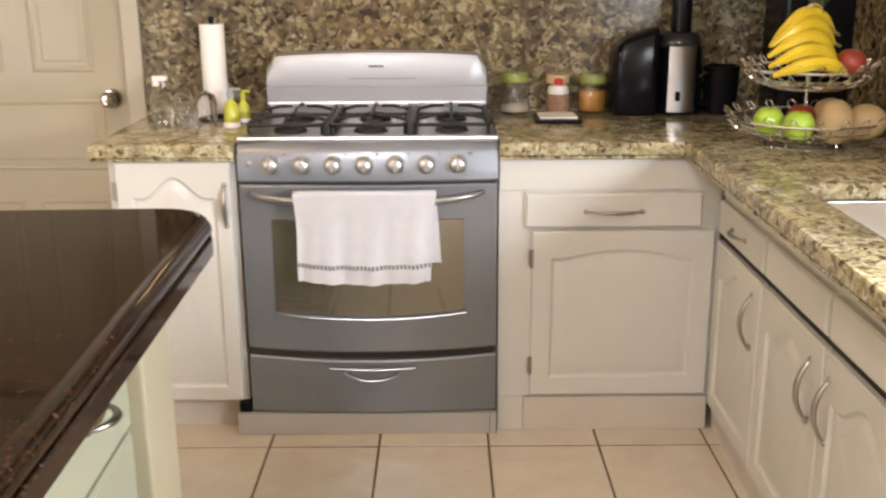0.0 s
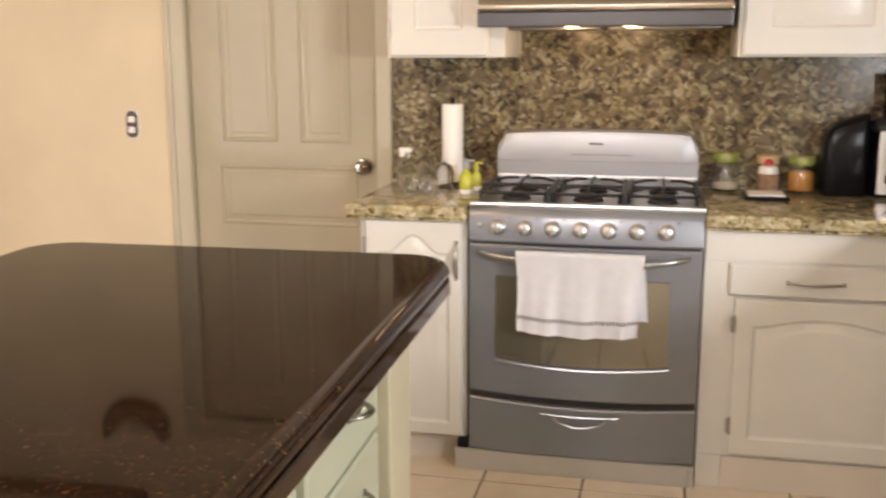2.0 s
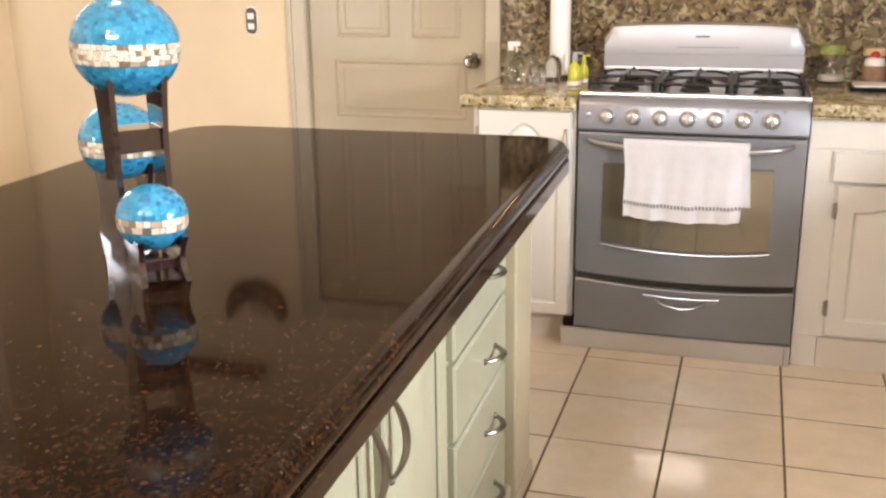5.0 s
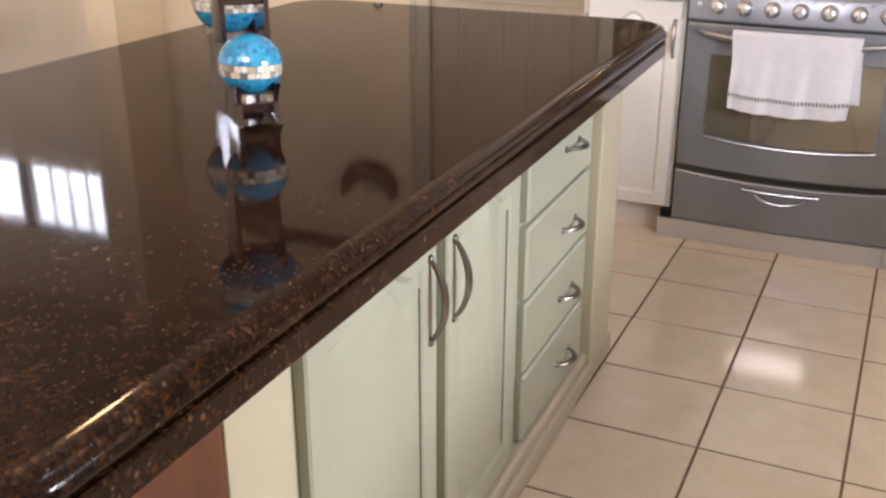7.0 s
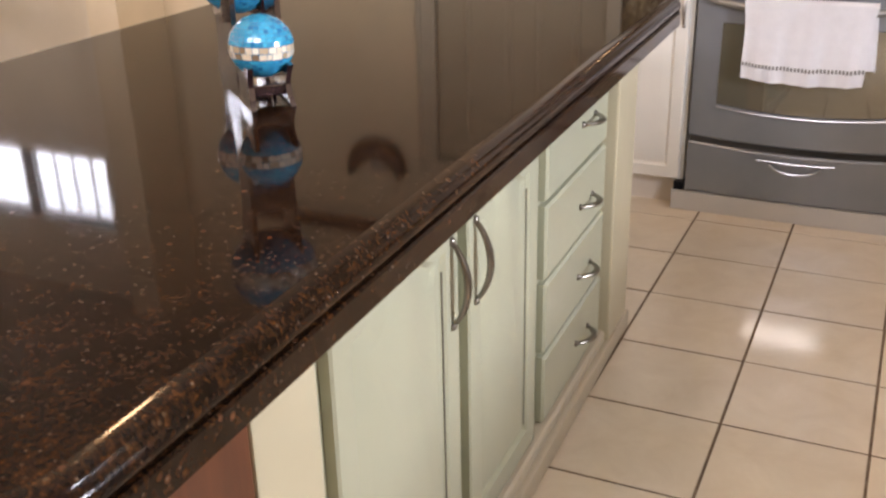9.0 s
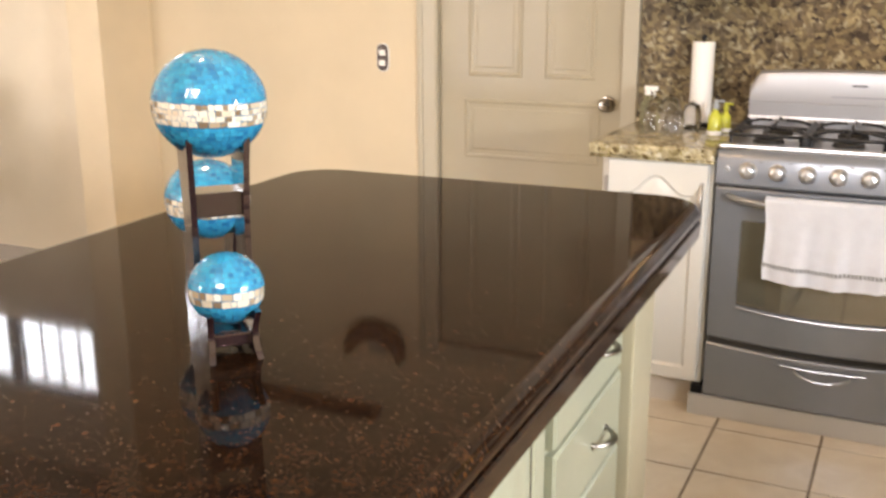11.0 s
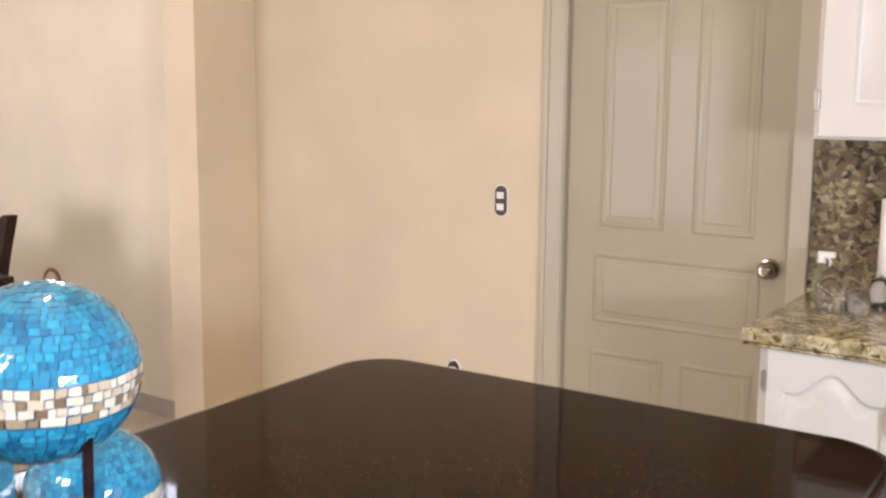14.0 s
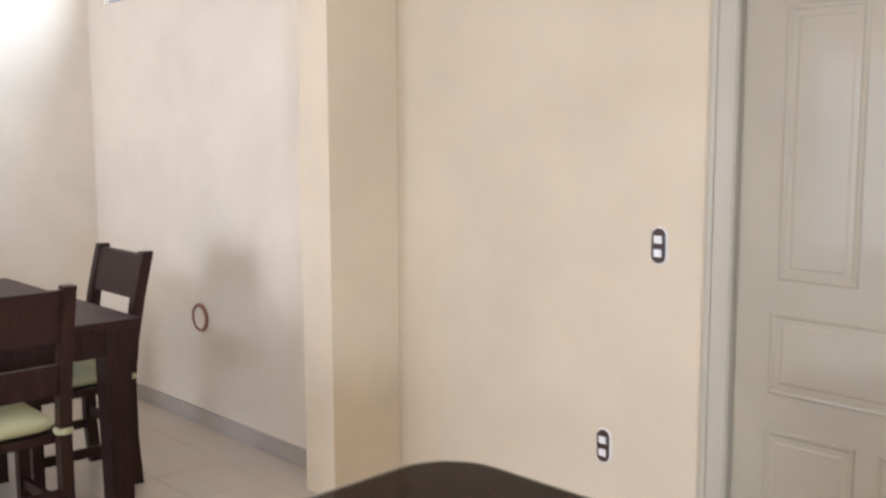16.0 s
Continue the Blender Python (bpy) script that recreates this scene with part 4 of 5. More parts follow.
part("wood_panel", box(-0.78, IX + 0.004, 0.138, 0.388, 0.0, 0.8385, 0.004), MAHOGANY, isl, "reddish brown wooden support panel")
bm = box(-0.80, IX + 0.046, 0.392, 2.15, 0, 0.055, 0.008)
box(-0.80, IX + 0.032, 0.396, 2.135, 0.05, 0.088, 0.014, 3, bm)
part("skirting", bm, SKIRTPAINT, isl, "moulded beige skirting")
for ya, yb in ((0.548, 0.964), (1.009, 1.374)):
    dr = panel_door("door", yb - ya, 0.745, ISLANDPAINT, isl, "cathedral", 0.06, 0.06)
    dr.matrix_basis = pose(IX + 0.021, ya, 0.095, 0, 0, 90)
    bow_pull(dr, (yb - ya) - 0.028 if ya < 0.9 else 0.028, 0.565, 0.15, True, 0.03, 0.0075, material=DARKNICKEL)
    # Dark strip paints the shade in the groove beside the field.
    part("field_groove_shade", box(yb - ya - 0.0595, yb - ya - 0.0565, 0.004, 0.0085, 0.07, 0.60), JOINT_SHADE, dr, "dark strip for the shade beside the raised field")
for z0, hh in ((0.625, 0.205), (0.448, 0.165), (0.272, 0.165), (0.095, 0.165)):
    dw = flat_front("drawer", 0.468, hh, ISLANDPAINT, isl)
    dw.matrix_basis = pose(IX + 0.021, 1.437, z0, 0, 0, 90)
    bow_pull(dw, 0.30, hh * 0.46, 0.10, False, 0.032, 0.007, material=DARKNICKEL)
for gy in (1.405, 1.917):
    # Thin dark strip paints the groove's shade on the face frame.
    part("stile_groove_shade", box(IX - 0.002, IX + 0.0012, gy - 0.003, gy + 0.003, 0.1, 0.84), JOINT_SHADE, isl, "dark strip for the shaded groove in the face frame")


def inset(o, d):
    """The outline drawn inwards by d along its corner bisectors."""
    out, n = [], len(o)
    for i in range(n):
        p, a, c = Vector(o[i]), Vector(o[i - 1]), Vector(o[(i + 1) % n])
        t = (c - a).normalized()
        out.append((p.x - t.y * d, p.y + t.x * d))
    return out


def refined(ring):
    out = []
    for a, c in zip(ring, ring[1:] + ring[:1]):
        m_ = max(1, int((Vector(a) - Vector(c)).length / 0.3))
        out += [(a[0] + (c[0] - a[0]) * q / m_, a[1] + (c[1] - a[1]) * q / m_) for q in range(m_)]
    return out


RADII = (0.11, 0.11, 0.13, 0.14)
fine = refined(rounded(-0.965, 0.204, -0.055, 2.375, RADII, 10))
coarse = refined(rounded(-0.965, 0.204, -0.055, 2.375, RADII, 3))
it = tagged(empty("island_countertop", (0, 0, 0)), "polished dark brown granite island top with moulded edge", "countertop")
it.matrix_basis = TURN
# lower strip, cut in straight facets round the corners
rows = [[(x, y, z) for x, y in inset(coarse, d)] for d, z in ((0.03, 0.839), (0.003, 0.839), (0.0, 0.842), (0.0, 0.873), (0.003, 0.876), (0.02, 0.876))]
part("edge_strip", loops(rows, True, False), LITEDGEGRANITE, it, "lower granite strip in straight facets")
rows = []
for d, z in ((0.02, 0.8762), (0.0085, 0.8765), (0.008, 0.879), (0.0035, 0.8815), (0.002, 0.887), (0.003, 0.894), (0.0065, 0.9005), (0.0095, 0.903), (0.0105, 0.9065), (0.0145, 0.911), (0.021, 0.9137), (0.03, 0.9146)):
    rows.append([(x, y, z) for x, y in inset(fine, d)])
smooth(part("edge", loops(rows, True, False), LITEDGEGRANITE, it, "rounded upper edge moulding"), 50)
rows = [[(x, y, z) for x, y in inset(fine, 0.0303)] for z in (0.90, 0.9148)]
part("slab_top", loops(rows, False, True), DARKGRANITE, it)


# ---- mosaic spheres on stands ----
def mosaic_ball(parent, r, seed):
    rnd = random.Random(seed)
    core = bmesh.new()
    bmesh.ops.create_uvsphere(core, u_segments=40, v_segments=24, radius=r * 0.985)
    b = smooth(part("ball", core, MOSAICGROUT, parent, "glass mosaic ball"), 180)
    for nm, mt, lo, hi, sz in (("blue_mosaic", BLUEMOSAIC, -84, -19, 0.0072), ("cream_band", CREAMMOSAIC, -18, 6, 0.0092), ("blue_mosaic", BLUEMOSAIC, 7, 86, 0.0072)):
        bm = bmesh.new()
        nrow = max(2, round(radians(hi - lo) * r / sz))
        for i in range(nrow):
            a0, a1 = lo + (hi - lo) * i / nrow, lo + (hi - lo) * (i + 1) / nrow
            am = radians((a0 + a1) / 2)
            n = max(5, round(2 * math.pi * r * math.cos(am) / (sz * rnd.uniform(0.9, 1.5))))
            off = rnd.random()
            edges_ = [(k + off + rnd.uniform(-0.28, 0.28)) * 2 * math.pi / n for k in range(n)]
            for k in range(n):
                b0, b1 = edges_[k], edges_[(k + 1) % n] + (2 * math.pi if k == n - 1 else 0)
                g = 0.045
                g1 = (b1 - b0) * g
                ga = radians(a1 - a0) * 0.045
                rr0 = r * (1 + rnd.uniform(-0.002, 0.004))
                q = []
                for aa, bb in ((radians(a0) + ga, b0 + g1), (radians(a0) + ga, b1 - g1), (radians(a1) - ga, b1 - g1), (radians(a1) - ga, b0 + g1)):
                    jit = rnd.uniform(-0.012, 0.012)
                    rr = rr0 * (1 + rnd.uniform(-0.003, 0.003))
                    q.append(bm.verts.new((rr * math.cos(aa + jit) * math.cos(bb), rr * math.cos(aa + jit) * math.sin(bb), rr * math.sin(aa + jit))))
                bm.faces.new(q)
        tagged(part(nm, bm, mt, b), kind="stuff")
    return b


def sphere_stand(label, centre, r, az, seed, bar_z, gap, bar_h, squash):
    base = (centre[0], centre[1], COUNTER)
    s = tagged(empty("sphere_stand", base, az), label, "sphere ornament", "mosaic sphere ornaments")
    h = centre[2] - COUNTER
    top = h - r * 0.72 * squash
    for sx in (-1, 1):
        prof = []
        n = 14
        for k in range(n + 1):
            u = k / n
            z = u * (top + 0.012)
            wd = 0.037 + 0.016 * (abs(2 * u - 1) ** 1.7)
            x = sx * (gap + 0.003 * abs(2 * u - 1) ** 2)
            prof.append((x, wd, z))
        rws = []
        for x, wd, z in prof:
            t = 0.0045
            rws.append([(x - t, -wd, z), (x + t, -wd, z), (x + t, wd, z), (x - t, wd, z)])
        part("leg", loops(rws), STANDWOOD, s, "dark curved wooden plank leg")
    for bz in bar_z:
        part("crossbar", box(-gap + 0.003, gap - 0.003, -0.03, 0.03, bz - bar_h, bz + bar_h, 0.002), STANDWOOD, s)
    b = mosaic_ball(s, r, seed)
    b.location = (0, 0, h)
    b.scale = (1, 1, squash)
    b.rotation_euler = (0.03, 0.02, 0.4 * seed)
    return s


sphere_stand("large turquoise mosaic sphere on tall dark stand", (-0.312, 1.051, 1.262), 0.083, 48, 1, (0.203,), 0.038, 0.018, 0.94)
sphere_stand("medium turquoise mosaic sphere on dark stand", (-0.432, 1.182, 1.086), 0.070, 48, 2, (0.05,), 0.034, 0.011, 0.95)
sphere_stand("small turquoise mosaic sphere on low dark stand", (-0.25, 0.985, 1.010), 0.0545, 48, 3, (0.026,), 0.031, 0.009, 0.95)

# ---- dining table and chairs ----
tb = tagged(empty("dining_table", (-3.26, 2.81, 0)), "dark-stained wooden dining table with thick legs", "table")
part("tabletop", box(-1.35, 0.03, -1.75, 0.03, 0.745, 0.78, 0.004), DARKWOOD, tb)
bm = box(-1.30, -0.02, -0.03, -0.005, 0.64, 0.744)
box(-0.025, 0.0, -1.68, -0.04, 0.64, 0.744, 0, 1, bm)
box(-1.32, -1.295, -1.68, -0.04, 0.64, 0.744, 0, 1, bm)
box(-1.30, -0.02, -1.70, -1.675, 0.64, 0.744, 0, 1, bm)
part("apron", bm, DARKWOOD, tb)
for lx in (-1.33, -0.10):
    for ly in (-1.72, -0.10):
        bm = box(lx, lx + 0.105, ly, ly + 0.105, 0.0, 0.744, 0.004)
        for vt in bm.verts:
            if vt.co.z < 0.1:
                vt.co.x += (lx + 0.0525 - vt.co.x) * 0.18
                vt.co.y += (ly + 0.0525 - vt.co.y) * 0.18
        part("leg", bm, DARKWOOD, tb)


def dining_chair(loc, rz, label):
    """Seat faces local -y, backrest at +y; the origin lies under the middle of the rear legs."""
    c = tagged(empty("dining_chair", loc, rz), label, "chair", "chairs round the table")
    hw = 0.225
    for sx in (-1, 1):
        x = sx * (hw - 0.022)
        rws = []
        for z, y in ((0, 0.015), (0.2, 0.0), (0.45, 0.0), (0.62, 0.02), (0.80, 0.055), (0.985, 0.10)):
            rws.append([(x - 0.021, y - 0.024, z), (x + 0.021, y - 0.024, z), (x + 0.021, y + 0.024, z), (x - 0.021, y + 0.024, z)])
        part("rear_leg", loops(rws), DARKWOOD, c)
        part("front_leg", box(x - 0.021, x + 0.021, -0.42, -0.375, 0, 0.43, 0.003), DARKWOOD, c)
        part("stretcher", box(x - 0.010, x + 0.010, -0.375, -0.02, 0.16, 0.20, 0.002), DARKWOOD, c)
    rws = []
    for z, y in ((0.79, 0.050), (0.88, 0.069), (0.972, 0.092)):
        rws.append([(-hw + 0.04, y - 0.013, z), (hw - 0.04, y - 0.013, z), (hw - 0.04, y + 0.013, z), (-hw + 0.04, y + 0.013, z)])
    part("backrest", loops(rws), DARKWOOD, c)
    rws = []
    for z, y in ((0.60, 0.016), (0.71, 0.036)):
        rws.append([(-hw + 0.04, y - 0.011, z), (hw - 0.04, y - 0.011, z), (hw - 0.04, y + 0.011, z), (-hw + 0.04, y + 0.011, z)])
    part("lower_rail", loops(rws), DARKWOOD, c)
    part("seat", box(-hw, hw, -0.43, -0.024, 0.42, 0.45, 0.004), DARKWOOD, c)
    part("rear_stretcher", box(-hw + 0.04, hw - 0.04, -0.012, 0.008, 0.22, 0.26, 0.002), DARKWOOD, c)
    return c


def seat_cushion(loc, rz):
    c = tagged(empty("seat_cushion", loc, rz), "pale green tied cushion on wooden dining chair", "cushion", "chair cushions")
    rws = []
    for d, z in ((0.03, 0.001), (0.008, 0.012), (0.0, 0.03), (0.01, 0.048), (0.05, 0.06), (0.12, 0.064)):
        rws.append([(x, y, z) for x, y in rounded(-0.205 + d, 0.205 - d, -0.42 + d, -0.04 - d, 0.05, 5)])
    smooth(part("pad", loops(rws), CUSHION, c), 60)
    for sx in (-1, 1):
        pts = [(sx * 0.203 + 0.026 * math.cos(a) , 0.0 + 0.03 * math.sin(a), 0.02) for a in [2 * math.pi * k / 14 for k in range(14)]]
        smooth(part("tie", tube(pts, 0.008, 6, None, True, 1.6), CUSHION, c, "pale fabric tie round the post"))
    return c


CH_B = (-3.77, 2.945, 0)
dining_chair(CH_B, 0, "dark-stained wooden chair tucked under the table")
seat_cushion((CH_B[0], CH_B[1], 0.4505), 0)
CH_A = (-3.02, 2.235, 0)
dining_chair(CH_A, -90, "dark-stained wooden chair at the table side")
seat_cushion((CH_A[0], CH_A[1], 0.4505), -90)


# ---- things on the counter beside the door ----
def turned(parent, name, profile, material, label="", at=(0, 0, 0), n=28):
    return smooth(part(name, lathe(profile, n, None, at), material, parent, label), 50)


pt = tagged(empty("paper_towel_holder", (-0.128, 3.70, COUNTER)), "white paper towel roll on upright holder", "paper towel")
turned(pt, "base", [(0, 0.012), (0.06, 0.012), (0.068, 0.008), (0.07, 0.0), (0, 0)], BLACKPLASTIC, "round dark base")
turned(pt, "roll", [(0.018, 0.0125), (0.039, 0.0125), (0.0405, 0.016), (0.0405, 0.303), (0.039, 0.306), (0.018, 0.306)], PAPER, "white paper roll")
turned(pt, "rod", [(0, 0.333), (0.008, 0.330), (0.011, 0.320), (0.006, 0.312), (0.006, 0.0125), (0, 0.0125)], BLACKPLASTIC, "dark rod with knob")


def soap_bottle(x, y, h, r, label, cap):
    s = tagged(empty("soap_bottle", (x, y, COUNTER)), label, "bottle", "soap bottles")
    turned(s, "bottle", [(0, 0.001), (r, 0.001), (r * 1.04, 0.006), (r * 1.04, h * 0.16), (r, h * 0.2), (r, h * 0.5), (r * 0.7, h * 0.62), (r * 0.38, h * 0.68), (r * 0.38, h * 0.74), (0, h * 0.74)], SOAP)
    turned(s, "label_band", [(r * 1.05, h * 0.02), (r * 1.07, h * 0.03), (r * 1.07, h * 0.14), (r * 1.05, h * 0.15)], WHITEPLASTIC, "white band round the foot")
    bm = lathe([(0, h), (r * 0.3, h), (r * 0.34, h * 0.9), (r * 0.45, h * 0.88), (r * 0.45, h * 0.745), (0, h * 0.745)], 20)
    box(-r * 0.2, r * 1.3, -r * 0.2, r * 0.2, h * 0.93, h, 0.002, 1, bm)
    smooth(part("pump", bm, cap, s))
    return s


soap_bottle(-0.022, 3.43, 0.125, 0.024, "yellow-green liquid soap bottle with grey pump", mat("grey_pump", (0.3, 0.32, 0.33), 0.3))
soap_bottle(-0.004, 3.53, 0.105, 0.019, "yellow-green soap bottle with green cap", SOAP)

# cluster of clear glasses upside down
for gx, gy, gr, gh in ((-0.245, 3.46, 0.034, 0.10), (-0.165, 3.44, 0.036, 0.09), (-0.205, 3.54, 0.035, 0.125), (-0.125, 3.545, 0.033, 0.105), (-0.265, 3.57, 0.032, 0.115)):
    g = tagged(empty("drinking_glass", (gx, gy, COUNTER)), "clear round drinking glass standing upside down", "glass", "glasses beside the soap")
    turned(g, "bowl", [(gr * 0.82, 0.001), (gr, gh * 0.3), (gr * 1.02, gh * 0.55), (gr * 0.8, gh * 0.85), (0.0, gh), (0.0, gh - 0.006), (gr * 0.74, gh * 0.84 - 0.004), (gr * 0.96, gh * 0.55), (gr * 0.94, gh * 0.3), (gr * 0.78, 0.001)], GLASS)
sb = tagged(empty("spray_bottle", (-0.318, 3.66, COUNTER)), "translucent pale green spray bottle with white trigger", "bottle")
sb.scale = (0.85, 0.85, 0.82)
turned(sb, "bottle", [(0, 0.001), (0.03, 0.001), (0.032, 0.01), (0.03, 0.09), (0.014, 0.115), (0.013, 0.13), (0, 0.13)], PALEBOTTLE)
bm = lathe([(0, 0.165), (0.012, 0.163), (0.014, 0.14), (0.015, 0.1305), (0, 0.1305)], 16)
box(-0.014, 0.045, -0.011, 0.011, 0.15, 0.172, 0.004, 2, bm)
tube([(0.022, 0, 0.15), (0.03, 0, 0.135), (0.026, 0, 0.118)], 0.004, 6, bm)
smooth(part("trigger", bm, WHITEPLASTIC, sb, "white spray trigger"))


# ---- things on the corner counter ----
def jar(x, y, r, h, fill, level, lid, label):
    j = tagged(empty("glass_jar", (x, y, COUNTER)), label, "jar", "storage jars")
    body_h = h * 0.76
    turned(j, "glass", [(0, 0.001), (r * 0.94, 0.001), (r, 0.006), (r, body_h * 0.9), (r * 0.84, body_h), (r * 0.80, body_h), (r * 0.955, body_h * 0.88), (r * 0.955, 0.007), (0, 0.006)], GLASS)
    turned(j, "contents", [(0, 0.0065), (r * 0.94, 0.0075), (r * 0.94, level - 0.004), (r * 0.9, level), (0, level + 0.002)], fill)
    turned(j, "lid", [(r * 0.82, body_h + 0.0005), (r * 0.92, body_h + 0.001), (r * 0.94, body_h + 0.006), (r * 0.93, h - 0.006), (r * 0.88, h), (0, h)], lid)
    return j


jar(0.89, 3.725, 0.050, 0.138, SUGAR, 0.028, GREENGLASS, "glass jar with green lid and little sugar")
jar(1.155, 3.725, 0.049, 0.130, GRAIN, 0.075, GREENGLASS, "glass jar of orange grain with green lid")
cj = tagged(empty("ornament_jar", (1.038, 3.715, COUNTER)), "small layered jar with red and white top", "jar")
turned(cj, "glass", [(0, 0.001), (0.038, 0.001), (0.041, 0.006), (0.041, 0.060), (0.036, 0.064), (0, 0.064)], COCOA, "brown powder layer")
turned(cj, "white_layer", [(0.034, 0.0645), (0.037, 0.07), (0.033, 0.09), (0.02, 0.096), (0, 0.097)], WHITEPLASTIC)
bm = bmesh.new()
bmesh.ops.create_uvsphere(bm, u_segments=16, v_segments=10, radius=0.017, matrix=Matrix.Translation((0, -0.006, 0.102)))
smooth(part("red_ball", bm, RED, cj))
turned(cj, "paper_top", [(0.036, 0.098), (0.039, 0.10), (0.039, 0.128), (0, 0.13)], mat("orange_paper", (0.55, 0.38, 0.22), 0.7), "pale orange back cover", (0, 0.03, 0))

ks = tagged(empty("kitchen_scale", (1.015, 3.53, COUNTER)), "flat black kitchen scale with white plate", "scale")
part("base", box(-0.075, 0.075, -0.075, 0.075, 0.001, 0.014, 0.005), BLACKPLASTIC, ks)
part("plate", box(-0.060, 0.062, -0.058, 0.062, 0.0142, 0.020, 0.003), WHITEPLASTIC, ks)
part("display", box(-0.02, 0.02, -0.073, -0.062, 0.0142, 0.016), INK, ks)

jc = tagged(empty("juicer", (1.368, 3.693, COUNTER)), "black electric juicer with brushed steel front", "juicer")
bm = loops([[(x, y, z + (0.32 * (x + 0.12) if z > 0.1 else 0)) for x, y in rounded(-0.155 + d, -0.005, -0.075 + d, 0.09 - d, 0.03)] for d, z in ((0.004, 0.001), (0, 0.01), (0.0, 0.2), (0.010, 0.235), (0.04, 0.252))])
smooth(part("pulp_bin", bm, BLACKPLASTIC, jc, "glossy black pulp bin"))
turned(jc, "motor_base", [(0, 0.001), (0.075, 0.001), (0.078, 0.01), (0.075, 0.2), (0.07, 0.222), (0, 0.224)], BLACKPLASTIC, "", (0.075, 0.01, 0))
rws = []
for a in [radians(-118 + 6 * k) for k in range(13)]:
    cx, cy = 0.06 + 0.079 * math.cos(a), 0.0 + 0.079 * math.sin(a)
    rws.append([(cx, cy, 0.012), (cx * 1.0, cy - 0.003, 0.013), (cx, cy - 0.003, 0.228), (cx, cy, 0.23)])
smooth(part("steel_front", loops(rws), STEEL, jc, "brushed steel front plate"))
part("switch", box(0.045, 0.062, -0.088, -0.081, 0.05, 0.082, 0.002), BLACKPLASTIC, jc)
turned(jc, "cover", [(0.072, 0.2245), (0.074, 0.235), (0.066, 0.262), (0.044, 0.272), (0, 0.273)], mat("smoke_plastic", (0.03, 0.03, 0.032), 0.12), "smoked cover", (0.07, 0.01, 0))
turned(jc, "chute", [(0.034, 0.2735), (0.034, 0.405), (0.041, 0.408), (0.041, 0.42), (0.03, 0.424), (0, 0.424)], BLACKPLASTIC, "tall black feeding chute", (0.075, 0.012, 0))

jg = tagged(empty("juice_jug", (1.585, 3.69, COUNTER)), "black plastic juice jug with handle", "jug")
turned(jg, "cup", [(0, 0.001), (0.052, 0.001), (0.055, 0.008), (0.06, 0.152), (0.062, 0.158), (0.055, 0.16), (0.05, 0.15), (0, 0.148)], BLACKPLASTIC)
bm = tube([(-0.055 - 0.034 * math.sin(math.pi * k / 12) ** 0.6, -0.02, 0.03 + 0.11 * k / 12) for k in range(13)], 0.007, 8)
smooth(part("handle", bm, BLACKPLASTIC, jg))

# dark appliance behind the fruit
ap = tagged(empty("coffee_maker", (1.83, 3.62, COUNTER)), "black appliance standing behind the fruit basket", "appliance")
part("body", box(-0.10, 0.135, -0.08, 0.13, 0.001, 0.40, 0.02, 3), BLACKPLASTIC, ap)
part("lid", box(-0.09, 0.125, -0.07, 0.12, 0.401, 0.42, 0.008), BLACKPLASTIC, ap)

# ---- two-tier wire fruit basket ----
BX, BY = 1.64, 3.03
fb = tagged(empty("fruit_basket", (BX, BY, COUNTER)), "two-tier chrome wire fruit basket", "basket")


def circle(r, z, n=40):
    return [(r * math.cos(2 * math.pi * k / n), r * math.sin(2 * math.pi * k / n), z) for k in range(n)]


def tier(z, r, h, name):
    tr = smooth(part(name, tube(circle(r, z + h), 0.0042, 6, None, True), CHROME, fb, "chrome wire tray with looped rim"))
    for rr, zz, n, w in ((r * 0.93, z + h * 0.55, 36, 0.0026), (r * 0.55, z, 32, 0.0032)):
        smooth(part("wire_ring", tube(circle(rr, zz, n), w, 5, None, True), CHROME, tr))
    for k in range(20):
        a = 2 * math.pi * k / 20
        c, s = math.cos(a), math.sin(a)
        smooth(part("wire", tube([(0.02 * c, 0.02 * s, z - 0.001), (r * 0.55 * c, r * 0.55 * s, z), (r * 0.82 * c, r * 0.82 * s, z + h * 0.25), (r * 0.95 * c, r * 0.95 * s, z + h * 0.6), (r * c, r * s, z + h)], 0.0022, 5), CHROME, tr))
        q = a + math.pi / 20
        loop = [((r + 0.012 * math.sin(t)) * math.cos(q + 0.05 * math.cos(t)), (r + 0.012 * math.sin(t)) * math.sin(q + 0.05 * math.cos(t)), z + h + 0.010 + 0.012 * math.sin(t)) for t in [2 * math.pi * j / 10 for j in range(10)]]
        smooth(part("rim_loop", tube(loop, 0.0018, 4, None, True), CHROME, tr))
    return tr


tier(0.03, 0.205, 0.05, "lower_tray")
tier(0.165, 0.17, 0.05, "upper_tray")
bm = tube([(0, 0, 0.012), (0, 0, 0.34)], 0.005, 8)
tube([(0.022 * math.sin(t), 0, 0.362 - 0.022 * math.cos(t)) for t in [2 * math.pi * k / 18 for k in range(18)]], 0.004, 6, bm, True)
smooth(part("post", bm, CHROME, fb, "upright chrome post with ring"))
bm = bmesh.new()
tube(circle(0.10, 0.004), 0.004, 6, bm, True)
for k in range(4):
    a = math.pi / 4 + k * math.pi / 2
    tube([(0.10 * math.cos(a), 0.10 * math.sin(a), 0.004), (0.09 * math.cos(a), 0.09 * math.sin(a), 0.03)], 0.003, 5, bm)
smooth(part("foot", bm, CHROME, fb))


